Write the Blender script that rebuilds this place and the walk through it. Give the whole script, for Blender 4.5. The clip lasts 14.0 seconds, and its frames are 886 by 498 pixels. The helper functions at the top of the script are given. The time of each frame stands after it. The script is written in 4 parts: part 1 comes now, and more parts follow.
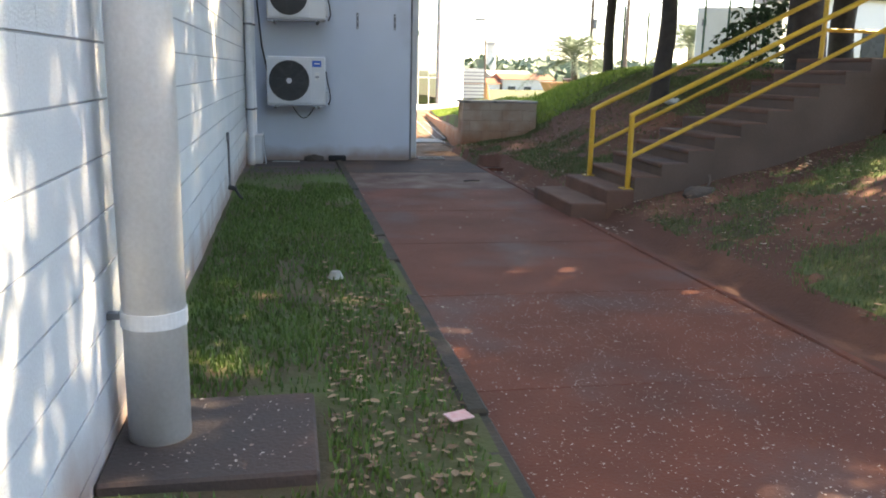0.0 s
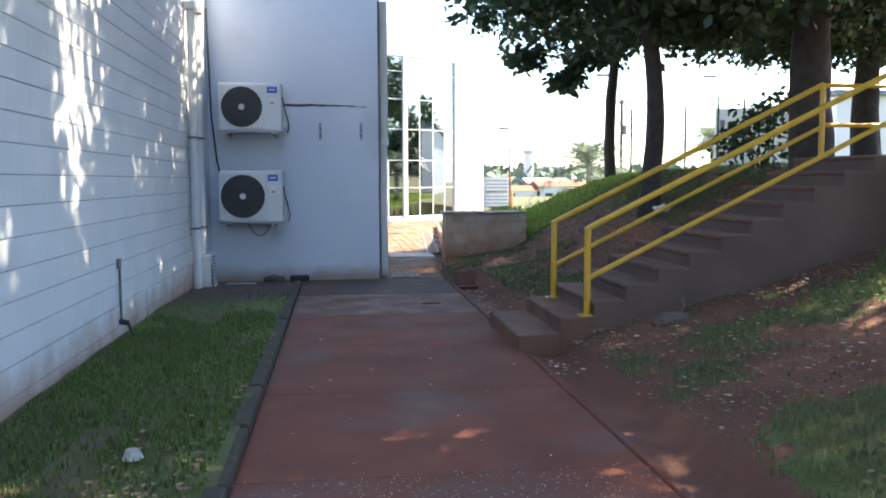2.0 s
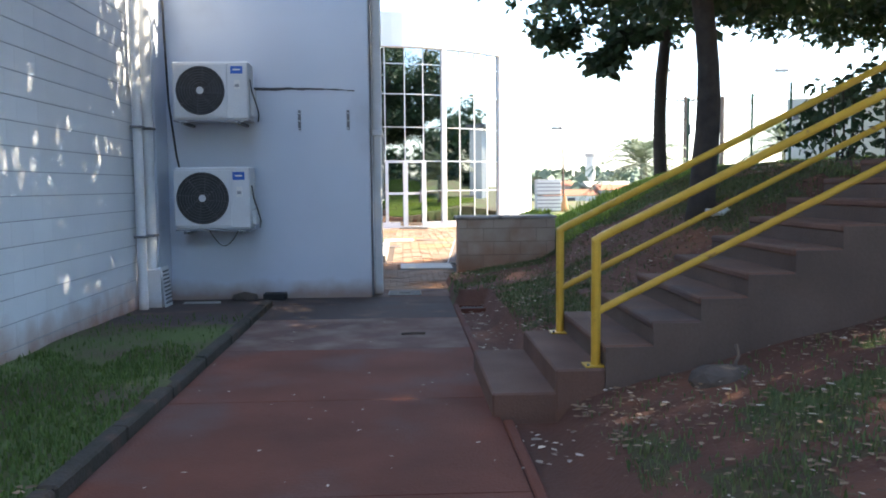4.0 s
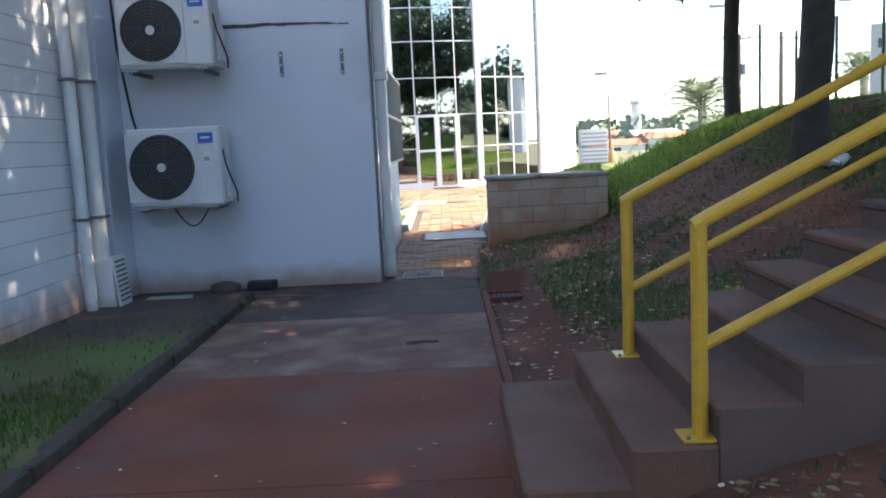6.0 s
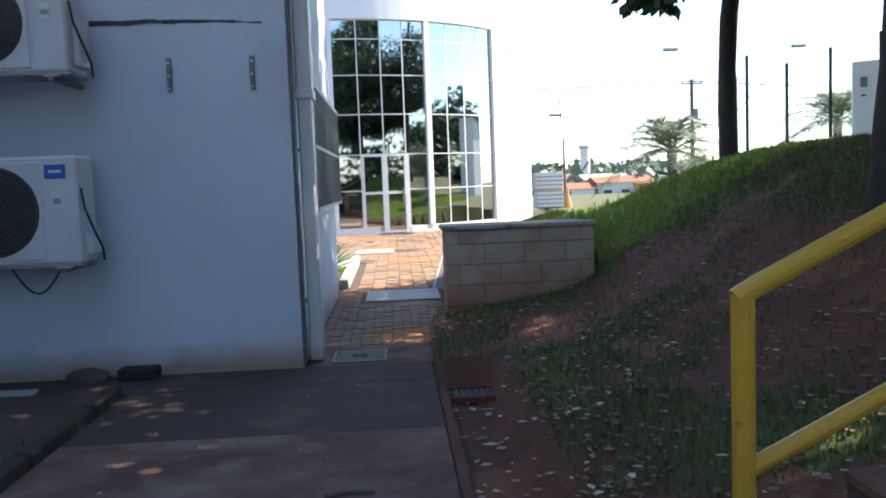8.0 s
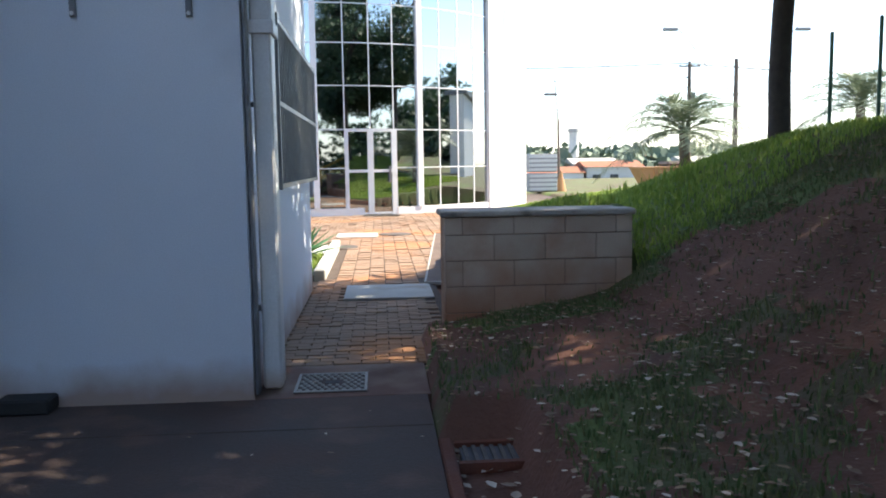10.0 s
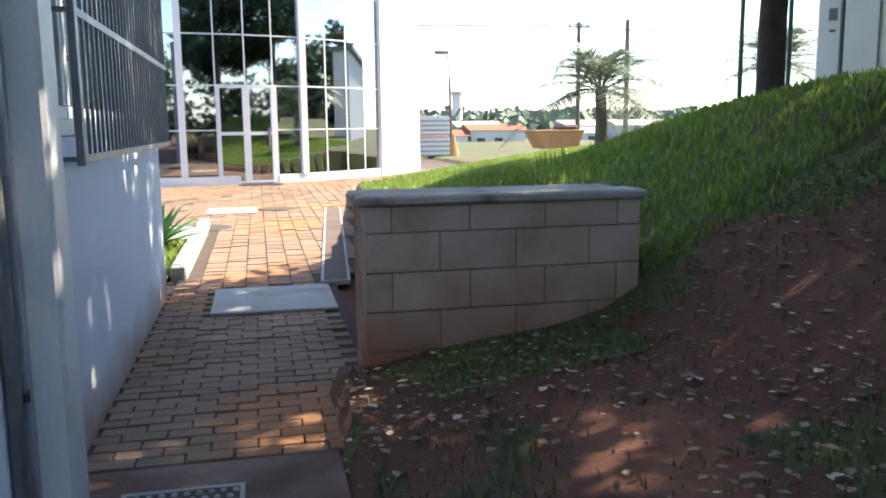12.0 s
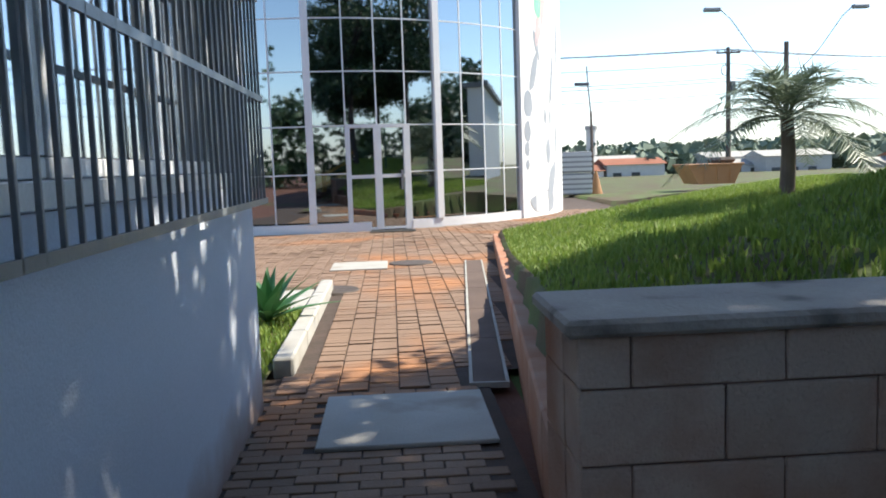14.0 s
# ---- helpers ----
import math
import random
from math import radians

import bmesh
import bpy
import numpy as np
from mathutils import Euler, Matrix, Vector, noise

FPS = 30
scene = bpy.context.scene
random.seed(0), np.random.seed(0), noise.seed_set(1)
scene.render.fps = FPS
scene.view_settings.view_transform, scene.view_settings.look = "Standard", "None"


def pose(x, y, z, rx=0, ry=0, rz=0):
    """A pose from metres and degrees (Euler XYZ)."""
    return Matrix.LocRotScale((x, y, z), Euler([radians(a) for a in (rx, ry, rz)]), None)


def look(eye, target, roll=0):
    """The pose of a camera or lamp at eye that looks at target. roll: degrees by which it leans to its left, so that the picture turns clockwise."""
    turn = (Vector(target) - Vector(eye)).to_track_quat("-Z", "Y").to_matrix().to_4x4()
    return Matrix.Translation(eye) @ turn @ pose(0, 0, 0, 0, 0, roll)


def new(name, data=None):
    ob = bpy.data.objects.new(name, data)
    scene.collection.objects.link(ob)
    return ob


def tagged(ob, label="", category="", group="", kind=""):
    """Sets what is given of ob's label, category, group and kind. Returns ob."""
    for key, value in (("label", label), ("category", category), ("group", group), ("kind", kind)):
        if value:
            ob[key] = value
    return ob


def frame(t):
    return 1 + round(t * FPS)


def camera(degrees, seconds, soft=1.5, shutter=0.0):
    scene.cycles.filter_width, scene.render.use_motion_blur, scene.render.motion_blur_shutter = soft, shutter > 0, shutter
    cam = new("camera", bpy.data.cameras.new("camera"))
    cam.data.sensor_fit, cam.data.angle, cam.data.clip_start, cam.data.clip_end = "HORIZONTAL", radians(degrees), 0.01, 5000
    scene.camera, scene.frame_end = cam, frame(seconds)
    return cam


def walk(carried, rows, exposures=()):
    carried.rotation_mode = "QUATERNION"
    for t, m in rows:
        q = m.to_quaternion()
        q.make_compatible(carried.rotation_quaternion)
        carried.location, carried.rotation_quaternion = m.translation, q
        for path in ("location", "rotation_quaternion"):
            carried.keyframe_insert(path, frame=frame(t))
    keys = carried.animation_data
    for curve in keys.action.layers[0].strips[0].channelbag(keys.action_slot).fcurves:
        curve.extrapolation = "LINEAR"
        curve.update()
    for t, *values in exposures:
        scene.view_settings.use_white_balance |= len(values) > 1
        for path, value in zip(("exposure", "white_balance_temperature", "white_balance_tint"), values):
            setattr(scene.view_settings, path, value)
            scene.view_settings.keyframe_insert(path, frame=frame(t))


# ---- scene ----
cam = camera(56.8, 14.0, soft=1.9)
PATH = [
    (0, (-5.908, 0.657, 1.567), (-5.545, 2.577, 1.143), 1.3),
    (0.5, (-5.526, 0.924, 1.53), (-5.21, 2.862, 1.151), -0.1),
    (1, (-5.133, 1.066, 1.609), (-4.952, 3.029, 1.271), -0.8),
    (1.5, (-4.772, 1.417, 1.584), (-4.501, 3.391, 1.407), 1.0),
    (2, (-4.475, 1.891, 1.598), (-4.223, 3.867, 1.43), -0.2),
    (2.5, (-4.124, 2.422, 1.531), (-3.914, 4.408, 1.415), -0.2),
    (3, (-3.92, 2.914, 1.561), (-3.768, 4.904, 1.418), -1.9),
    (3.5, (-3.633, 3.525, 1.51), (-3.514, 5.516, 1.363), -0.5),
    (6, (-3.07, 6.348, 1.475), (-3.085, 8.331, 1.217), -2.8),
    (6.5, (-3.042, 6.964, 1.454), (-3.088, 8.944, 1.174), -1.7),
    (7, (-3.065, 7.546, 1.468), (-3.044, 9.536, 1.266), -1.0),
    (7.5, (-3.056, 8.021, 1.467), (-3.152, 10.013, 1.32), -2.0),
    (8, (-3.032, 8.54, 1.451), (-2.918, 10.53, 1.29), -2.2),
    (10.5, (-3.059, 10.857, 1.389), (-2.908, 12.838, 1.156), -0.8),
    (11, (-3.074, 11.512, 1.407), (-2.856, 13.483, 1.145), -2.2),
    (11.5, (-3.055, 12.026, 1.362), (-2.693, 13.976, 1.108), 0.0),
    (12, (-3.05, 12.587, 1.37), (-2.618, 14.517, 1.071), -0.6),
    (12.5, (-3.079, 13.096, 1.365), (-2.738, 15.039, 1.032), -1.0),
    (13, (-3.077, 13.645, 1.38), (-2.785, 15.603, 1.097), -2.3),
    (13.5, (-3.022, 14.17, 1.397), (-2.867, 16.149, 1.157), -2.7),
    (14, (-3.001, 14.634, 1.42), (-2.881, 16.62, 1.216), -2.0),
]
EXPO = [(0.0, 2.75, 9400, 10), (1.5, 2.65, 7900, 10), (3.0, 2.55, 7500, 10), (6.0, 2.5, 7500, 10), (8.0, 1.9, 7000, 8), (11.0, 1.95, 7400, 10), (12.5, 2.05, 7200, 10), (14.0, 1.1, 6750, 8)]
walk(cam, [(t, look(eye, target, roll)) for t, eye, target, roll in PATH], EXPO)

# ---- light: a high sun from the right, hazy bright sky ----
SUN_ELEV, SUN_AZ = 46.0, 11.0        # azimuth counted from +x towards +y
world = bpy.data.worlds.new("world")
scene.world = world
world.use_nodes = True
wn, wl = world.node_tree.nodes, world.node_tree.links
wn.clear()
sky = wn.new("ShaderNodeTexSky")
sky.sky_type, sky.sun_disc = "NISHITA", False
sky.sun_elevation, sky.sun_rotation = radians(SUN_ELEV), radians(90 - SUN_AZ)
sky.air_density, sky.dust_density, sky.ozone_density = 0.85, 0.15, 2.5
bg = wn.new("ShaderNodeBackground")
bg.inputs[1].default_value = 0.15
tc = wn.new("ShaderNodeTexCoord")
mp = wn.new("ShaderNodeMapping")
mp.inputs["Scale"].default_value = (1.0, 1.0, 3.2)
cl = wn.new("ShaderNodeTexNoise")
cl.inputs["Scale"].default_value, cl.inputs["Detail"].default_value, cl.inputs["Roughness"].default_value = 1.6, 7.0, 0.6
cr = wn.new("ShaderNodeMapRange")
cr.inputs[1].default_value, cr.inputs[2].default_value = 0.58, 0.92
cmix = wn.new("ShaderNodeMix")
cmix.data_type = "RGBA"
cmix.inputs[7].default_value = (3.5, 3.6, 3.75, 1)
sep = wn.new("ShaderNodeSeparateXYZ")
hz = wn.new("ShaderNodeMapRange")
hz.inputs[1].default_value, hz.inputs[2].default_value, hz.inputs[3].default_value, hz.inputs[4].default_value = 0.0, 0.1, 0.8, 0.0
mx = wn.new("ShaderNodeMath")
mx.operation = "MAXIMUM"
out = wn.new("ShaderNodeOutputWorld")
wl.new(tc.outputs["Generated"], mp.inputs[0])
wl.new(mp.outputs[0], cl.inputs["Vector"])
wl.new(cl.outputs[0], cr.inputs[0])
wl.new(tc.outputs["Generated"], sep.inputs[0])
wl.new(sep.outputs[2], hz.inputs[0])
wl.new(cr.outputs[0], mx.inputs[0])
wl.new(hz.outputs[0], mx.inputs[1])
wl.new(mx.outputs[0], cmix.inputs[0])
wl.new(sky.outputs[0], cmix.inputs[6])
wl.new(cmix.outputs[2], bg.inputs[0])
wl.new(bg.outputs[0], out.inputs[0])
sun = new("sun", bpy.data.lights.new("sun", "SUN"))
sun.data.energy, sun.data.angle, sun.data.color = 5.0, radians(0.6), (1.0, 0.93, 0.82)
SUN_DIR = Vector((math.cos(radians(SUN_ELEV)) * math.cos(radians(SUN_AZ)), math.cos(radians(SUN_ELEV)) * math.sin(radians(SUN_AZ)), math.sin(radians(SUN_ELEV))))
sun.matrix_world = look(SUN_DIR * 60, (0, 0, 0))


# ---- materials ----
def rgba(c):
    return (c[0], c[1], c[2], 1.0)


def mat(name, c1, c2, scale=6.0, rough=0.8, bump=0.15, fine=60.0, metal=0.0, c3=None, scale3=1.3, cut3=(0.55, 0.7), vary=0.0, low=None, ior=1.45):
    """Two-scale noise colour, optional stain colour c3 at scale3, optional dirt colour low = (colour, height) near the ground."""
    m = bpy.data.materials.new(name)
    m.use_nodes = True
    n, l = m.node_tree.nodes, m.node_tree.links
    b = n["Principled BSDF"]
    b.inputs["Roughness"].default_value, b.inputs["Metallic"].default_value, b.inputs["IOR"].default_value = rough, metal, ior
    geo = n.new("ShaderNodeNewGeometry")

    def noise_at(s, d=5.0):
        t = n.new("ShaderNodeTexNoise")
        t.inputs["Scale"].default_value, t.inputs["Detail"].default_value = s, d
        l.new(geo.outputs["Position"], t.inputs["Vector"])
        return t

    def ranged(src, a, z, lo=0.0, hi=1.0):
        r = n.new("ShaderNodeMapRange")
        r.inputs[1].default_value, r.inputs[2].default_value, r.inputs[3].default_value, r.inputs[4].default_value = a, z, lo, hi
        l.new(src, r.inputs[0])
        return r.outputs[0]

    def mixed(f, a, bcol):
        x = n.new("ShaderNodeMix")
        x.data_type = "RGBA"
        l.new(f, x.inputs[0])
        for sock, v in ((x.inputs[6], a), (x.inputs[7], bcol)):
            if isinstance(v, tuple):
                sock.default_value = rgba(v)
            else:
                l.new(v, sock)
        return x.outputs[2]

    big, small = noise_at(scale), noise_at(fine, 3.0)
    col = mixed(ranged(big.outputs[0], 0.3, 0.7), c1, c2)
    col = mixed(ranged(small.outputs[0], 0.25, 0.75, 0.0, 0.35), col, tuple(0.6 * v for v in c1))
    if c3:
        st = noise_at(scale3, 8.0)
        col = mixed(ranged(st.outputs[0], cut3[0], cut3[1]), col, c3)
    if low:
        sp = n.new("ShaderNodeSeparateXYZ")
        l.new(geo.outputs["Position"], sp.inputs[0])
        ad = n.new("ShaderNodeMath")
        ad.operation = "MULTIPLY_ADD"
        l.new(noise_at(3.0).outputs[0], ad.inputs[0])
        ad.inputs[1].default_value = -low[1]
        l.new(sp.outputs[2], ad.inputs[2])
        col = mixed(ranged(ad.outputs[0], -0.4 * low[1], 0.35 * low[1], 0.85, 0.0), col, low[0])
    if vary:
        oi = n.new("ShaderNodeObjectInfo")
        hs = n.new("ShaderNodeHueSaturation")
        l.new(ranged(oi.outputs["Random"], 0.0, 1.0, 1.0 - vary, 1.0 + vary), hs.inputs["Value"])
        l.new(col, hs.inputs["Color"])
        col = hs.outputs[0]
    l.new(col, b.inputs["Base Color"])
    l.new(ranged(big.outputs[0], 0.2, 0.8, max(0.02, rough - 0.08), min(1.0, rough + 0.08)), b.inputs["Roughness"])
    if bump:
        bp = n.new("ShaderNodeBump")
        bp.inputs["Strength"].default_value, bp.inputs["Distance"].default_value = bump, 0.01
        l.new(small.outputs[0], bp.inputs["Height"])
        l.new(bp.outputs[0], b.inputs["Normal"])
    return m


def island(name, c1, c2, rough=0.6, translucent=0.0):
    """For leaves and blades joined in one mesh: colour varies from island to island."""
    m = bpy.data.materials.new(name)
    m.use_nodes = True
    n, l = m.node_tree.nodes, m.node_tree.links
    b = n["Principled BSDF"]
    b.inputs["Roughness"].default_value = rough
    geo = n.new("ShaderNodeNewGeometry")
    x = n.new("ShaderNodeMix")
    x.data_type = "RGBA"
    x.inputs[6].default_value, x.inputs[7].default_value = rgba(c1), rgba(c2)
    l.new(geo.outputs["Random Per Island"], x.inputs[0])
    l.new(x.outputs[2], b.inputs["Base Color"])
    if translucent:
        tr, ms = n.new("ShaderNodeBsdfTranslucent"), n.new("ShaderNodeMixShader")
        l.new(x.outputs[2], tr.inputs[0])
        ms.inputs[0].default_value = translucent
        l.new(b.outputs[0], ms.inputs[1])
        l.new(tr.outputs[0], ms.inputs[2])
        l.new(ms.outputs[0], n["Material Output"].inputs[0])
    return m


RED = (0.2, 0.075, 0.04)
M = dict(
    block=mat("painted_block", (0.7, 0.72, 0.745), (0.63, 0.655, 0.69), 1.5, 0.7, 0.25, 90, vary=0.03, low=((0.33, 0.16, 0.1), 0.5)),
    mortar=mat("painted_mortar", (0.36, 0.38, 0.42), (0.3, 0.32, 0.36), 3, 0.9, 0.3),
    render=mat("wall_render", (0.6, 0.65, 0.73), (0.54, 0.59, 0.67), 0.7, 0.75, 0.2, 120, c3=(0.45, 0.48, 0.54), scale3=0.9, cut3=(0.58, 0.75), low=((0.3, 0.19, 0.14), 0.34)),
    pvc=mat("painted_pipe", (0.68, 0.69, 0.7), (0.6, 0.61, 0.62), 4, 0.45, 0.05, low=((0.4, 0.28, 0.2), 0.2)),
    slab=mat("red_dusty_concrete", (0.165, 0.045, 0.023), (0.11, 0.034, 0.02), 1.6, 0.85, 0.6, 55, c3=(0.11, 0.06, 0.05), scale3=1.1, cut3=(0.5, 0.7), vary=0.08),
    slab_grey=mat("worn_red_concrete", (0.17, 0.085, 0.065), (0.1, 0.058, 0.048), 1.2, 0.9, 0.5, 60, c3=(0.23, 0.165, 0.135), scale3=2.6, cut3=(0.44, 0.72), vary=0.06),
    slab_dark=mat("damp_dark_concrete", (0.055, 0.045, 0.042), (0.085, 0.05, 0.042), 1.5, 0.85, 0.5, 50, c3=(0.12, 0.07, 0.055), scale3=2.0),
    kerb=mat("mossy_kerb", (0.055, 0.042, 0.034), (0.034, 0.033, 0.022), 5, 0.95, 0.7, 40, c3=(0.085, 0.05, 0.036), scale3=4),
    soil=mat("red_soil", (0.14, 0.056, 0.036), (0.095, 0.044, 0.03), 1.3, 0.95, 0.9, 35, c3=(0.2, 0.085, 0.05), scale3=0.9, cut3=(0.54, 0.68)),
    turf=mat("grassy_soil", (0.09, 0.055, 0.032), (0.06, 0.07, 0.026), 1.2, 0.95, 0.9, 40, c3=(0.075, 0.11, 0.028), scale3=0.6, cut3=(0.45, 0.62)),
    step=mat("stair_concrete", (0.165, 0.085, 0.06), (0.115, 0.062, 0.046), 2.5, 0.88, 0.5, 60, c3=(0.09, 0.06, 0.055), scale3=1.5, vary=0.06),
    stair_side=mat("stair_side_concrete", (0.12, 0.082, 0.066), (0.085, 0.06, 0.05), 1.8, 0.9, 0.4, 50),
    yellow=mat("yellow_paint", (0.62, 0.37, 0.045), (0.55, 0.31, 0.035), 8, 0.42, 0.1, 70, c3=(0.3, 0.15, 0.05), scale3=9, cut3=(0.66, 0.72)),
    rblock=mat("concrete_block", (0.54, 0.44, 0.36), (0.45, 0.335, 0.265), 1.5, 0.92, 0.7, 85, c3=(0.3, 0.14, 0.085), scale3=1.4, cut3=(0.5, 0.7), vary=0.07, low=((0.34, 0.13, 0.065), 0.9)),
    rmortar=mat("block_mortar", (0.24, 0.16, 0.125), (0.19, 0.125, 0.1), 5, 0.95, 0.5),
    cap=mat("concrete_cap", (0.42, 0.39, 0.35), (0.31, 0.28, 0.25), 3, 0.9, 0.6, 60, c3=(0.1, 0.09, 0.08), scale3=3, cut3=(0.58, 0.7)),
    paver=mat("red_paver", (0.27, 0.18, 0.125), (0.18, 0.115, 0.08), 1.0, 0.88, 0.5, 70, c3=(0.36, 0.165, 0.075), scale3=0.5, cut3=(0.52, 0.68), vary=0.12),
    joint=mat("paver_joint", (0.075, 0.05, 0.04), (0.05, 0.038, 0.03), 5, 0.95, 0.5),
    concrete=mat("light_concrete", (0.42, 0.41, 0.38), (0.34, 0.33, 0.3), 2, 0.88, 0.4, 70, c3=(0.27, 0.24, 0.2), scale3=2.2),
    iron=mat("cast_iron", (0.11, 0.09, 0.08), (0.07, 0.058, 0.05), 12, 0.65, 0.4, 60, metal=0.3),
    acbody=mat("ac_white_enamel", (0.62, 0.64, 0.66), (0.57, 0.59, 0.61), 3, 0.42, 0.03),
    acdark=mat("ac_fan_dark", (0.035, 0.037, 0.042), (0.025, 0.027, 0.03), 6, 0.6, 0.05),
    acring=mat("ac_grey_plastic", (0.3, 0.31, 0.33), (0.26, 0.27, 0.29), 6, 0.5, 0.03),
    blue=mat("blue_sticker", (0.02, 0.13, 0.5), (0.02, 0.11, 0.45), 6, 0.4, 0.0),
    paper=mat("pale_sticker", (0.7, 0.7, 0.68), (0.66, 0.66, 0.64), 6, 0.5, 0.0),
    cable=mat("black_cable", (0.02, 0.02, 0.022), (0.03, 0.03, 0.03), 20, 0.55, 0.0),
    soot=mat("dark_crack", (0.05, 0.05, 0.055), (0.09, 0.09, 0.1), 15, 0.9, 0.0),
    bracket=mat("grey_steel", (0.22, 0.23, 0.25), (0.15, 0.15, 0.16), 10, 0.6, 0.1, metal=0.5),
    grille=mat("grille_grey_paint", (0.2, 0.225, 0.25), (0.16, 0.18, 0.21), 6, 0.4, 0.05, metal=0.3),
    alu=mat("white_aluminium", (0.72, 0.74, 0.76), (0.68, 0.7, 0.72), 3, 0.4, 0.0),
    plaster=mat("white_facade_plaster", (0.8, 0.8, 0.8), (0.74, 0.75, 0.76), 0.8, 0.7, 0.1),
    mural=mat("grey_mural_paint", (0.33, 0.36, 0.4), (0.27, 0.3, 0.34), 2, 0.7, 0.05),
    mural_green=mat("green_mural_paint", (0.25, 0.6, 0.42), (0.2, 0.5, 0.36), 2, 0.7, 0.05),
    mural_pink=mat("pink_mural_paint", (0.6, 0.45, 0.45), (0.55, 0.4, 0.4), 2, 0.7, 0.05),
    bark=mat("dark_bark", (0.06, 0.05, 0.045), (0.035, 0.03, 0.028), 8, 0.95, 0.9, 30),
    wood_pole=mat("weathered_pole", (0.16, 0.12, 0.1), (0.11, 0.085, 0.07), 4, 0.9, 0.3),
    green_post=mat("green_paint", (0.03, 0.1, 0.06), (0.025, 0.08, 0.05), 6, 0.5, 0.0),
    genset=mat("white_sheet_steel", (0.7, 0.7, 0.68), (0.64, 0.64, 0.62), 2, 0.5, 0.02),
    roof=mat("clay_roof", (0.3, 0.11, 0.06), (0.22, 0.09, 0.055), 0.5, 0.9, 0.2, 6),
    house=mat("house_paint", (0.62, 0.6, 0.58), (0.5, 0.47, 0.44), 0.2, 0.85, 0.0, 2, vary=0.3),
    dark_win=mat("dark_opening", (0.05, 0.055, 0.06), (0.035, 0.04, 0.045), 1, 0.3, 0.0),
    orange=mat("orange_container_paint", (0.42, 0.22, 0.1), (0.35, 0.18, 0.08), 1.5, 0.6, 0.05),
    asphalt=mat("asphalt", (0.05, 0.05, 0.05), (0.06, 0.058, 0.055), 0.5, 0.9, 0.2, 20),
    stone=mat("rough_stone", (0.12, 0.09, 0.075), (0.08, 0.065, 0.055), 6, 0.95, 0.8, 30),
    rubber=mat("black_rubber", (0.02, 0.02, 0.02), (0.03, 0.03, 0.03), 10, 0.8, 0.2),
    leaf=island("tree_leaves", (0.02, 0.05, 0.026), (0.042, 0.085, 0.036), 0.55, 0.25),
    guard=mat("guard_wire", (0.1, 0.105, 0.115), (0.08, 0.085, 0.09), 10, 0.5, 0.0),
    # aerial haze is mixed into this leaf colour, paler than the near crowns
    far_leaf=island("hazed_distant_foliage", (0.09, 0.13, 0.09), (0.14, 0.18, 0.13), 0.8),
    palm=island("palm_leaflets", (0.1, 0.145, 0.1), (0.2, 0.245, 0.17), 0.5, 0.25),
    agave=island("agave_leaves", (0.05, 0.16, 0.06), (0.09, 0.22, 0.08), 0.45, 0.1),
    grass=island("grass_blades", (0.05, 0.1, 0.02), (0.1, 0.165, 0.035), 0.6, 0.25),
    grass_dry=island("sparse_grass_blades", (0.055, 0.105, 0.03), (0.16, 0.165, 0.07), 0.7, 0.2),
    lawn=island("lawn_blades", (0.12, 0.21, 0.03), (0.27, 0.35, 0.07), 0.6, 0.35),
    litter=island("fallen_leaves", (0.13, 0.07, 0.04), (0.62, 0.52, 0.42), 0.85),
    bed_litter=island("brown_leaves", (0.09, 0.052, 0.03), (0.32, 0.21, 0.13), 0.85),
    grit=island("pale_grit", (0.22, 0.14, 0.11), (0.42, 0.36, 0.31), 0.9),
)
gm = bpy.data.materials.new("tinted_glass")
gm.use_nodes = True
gb = gm.node_tree.nodes["Principled BSDF"]
gb.inputs["Base Color"].default_value = (0.37, 0.4, 0.42, 1)
gb.inputs["Metallic"].default_value, gb.inputs["Roughness"].default_value = 1.0, 0.025
M["mirror_glass"] = gm
wm = bpy.data.materials.new("window_glass")
wm.use_nodes = True
wb = wm.node_tree.nodes["Principled BSDF"]
wb.inputs["Base Color"].default_value = (0.5, 0.56, 0.62, 1)
wb.inputs["Metallic"].default_value, wb.inputs["Roughness"].default_value = 0.9, 0.04
M["window_glass"] = wm


# ---- mesh helpers ----
def thing(name, at, label, category, group="", kind=""):
    ob = new(name)
    ob.location = at
    ob.empty_display_size = 0.1
    return tagged(ob, label, category, group, kind)


def mesh_of(bm, name, material, smooth=False):
    me = bpy.data.meshes.new(name)
    bm.to_mesh(me)
    bm.free()
    me.materials.append(material)
    if smooth:
        for p in me.polygons:
            p.use_smooth = True
    return me


def place(name, me, parent=None, label=""):
    ob = new(name, me)
    if parent:
        ob.parent = parent
        w = Matrix.Translation(parent.location)
        if parent.parent:
            w = Matrix.Identity(4)
        ob.matrix_parent_inverse = w.inverted()
    return tagged(ob, label)


def part(name, bm, material, parent=None, label="", smooth=False):
    return place(name, mesh_of(bm, name, material, smooth), parent, label)


def solo(name, bm, material, label, category, group="", kind="", smooth=False):
    return tagged(part(name, bm, material, None, "", smooth), label, category, group, kind)


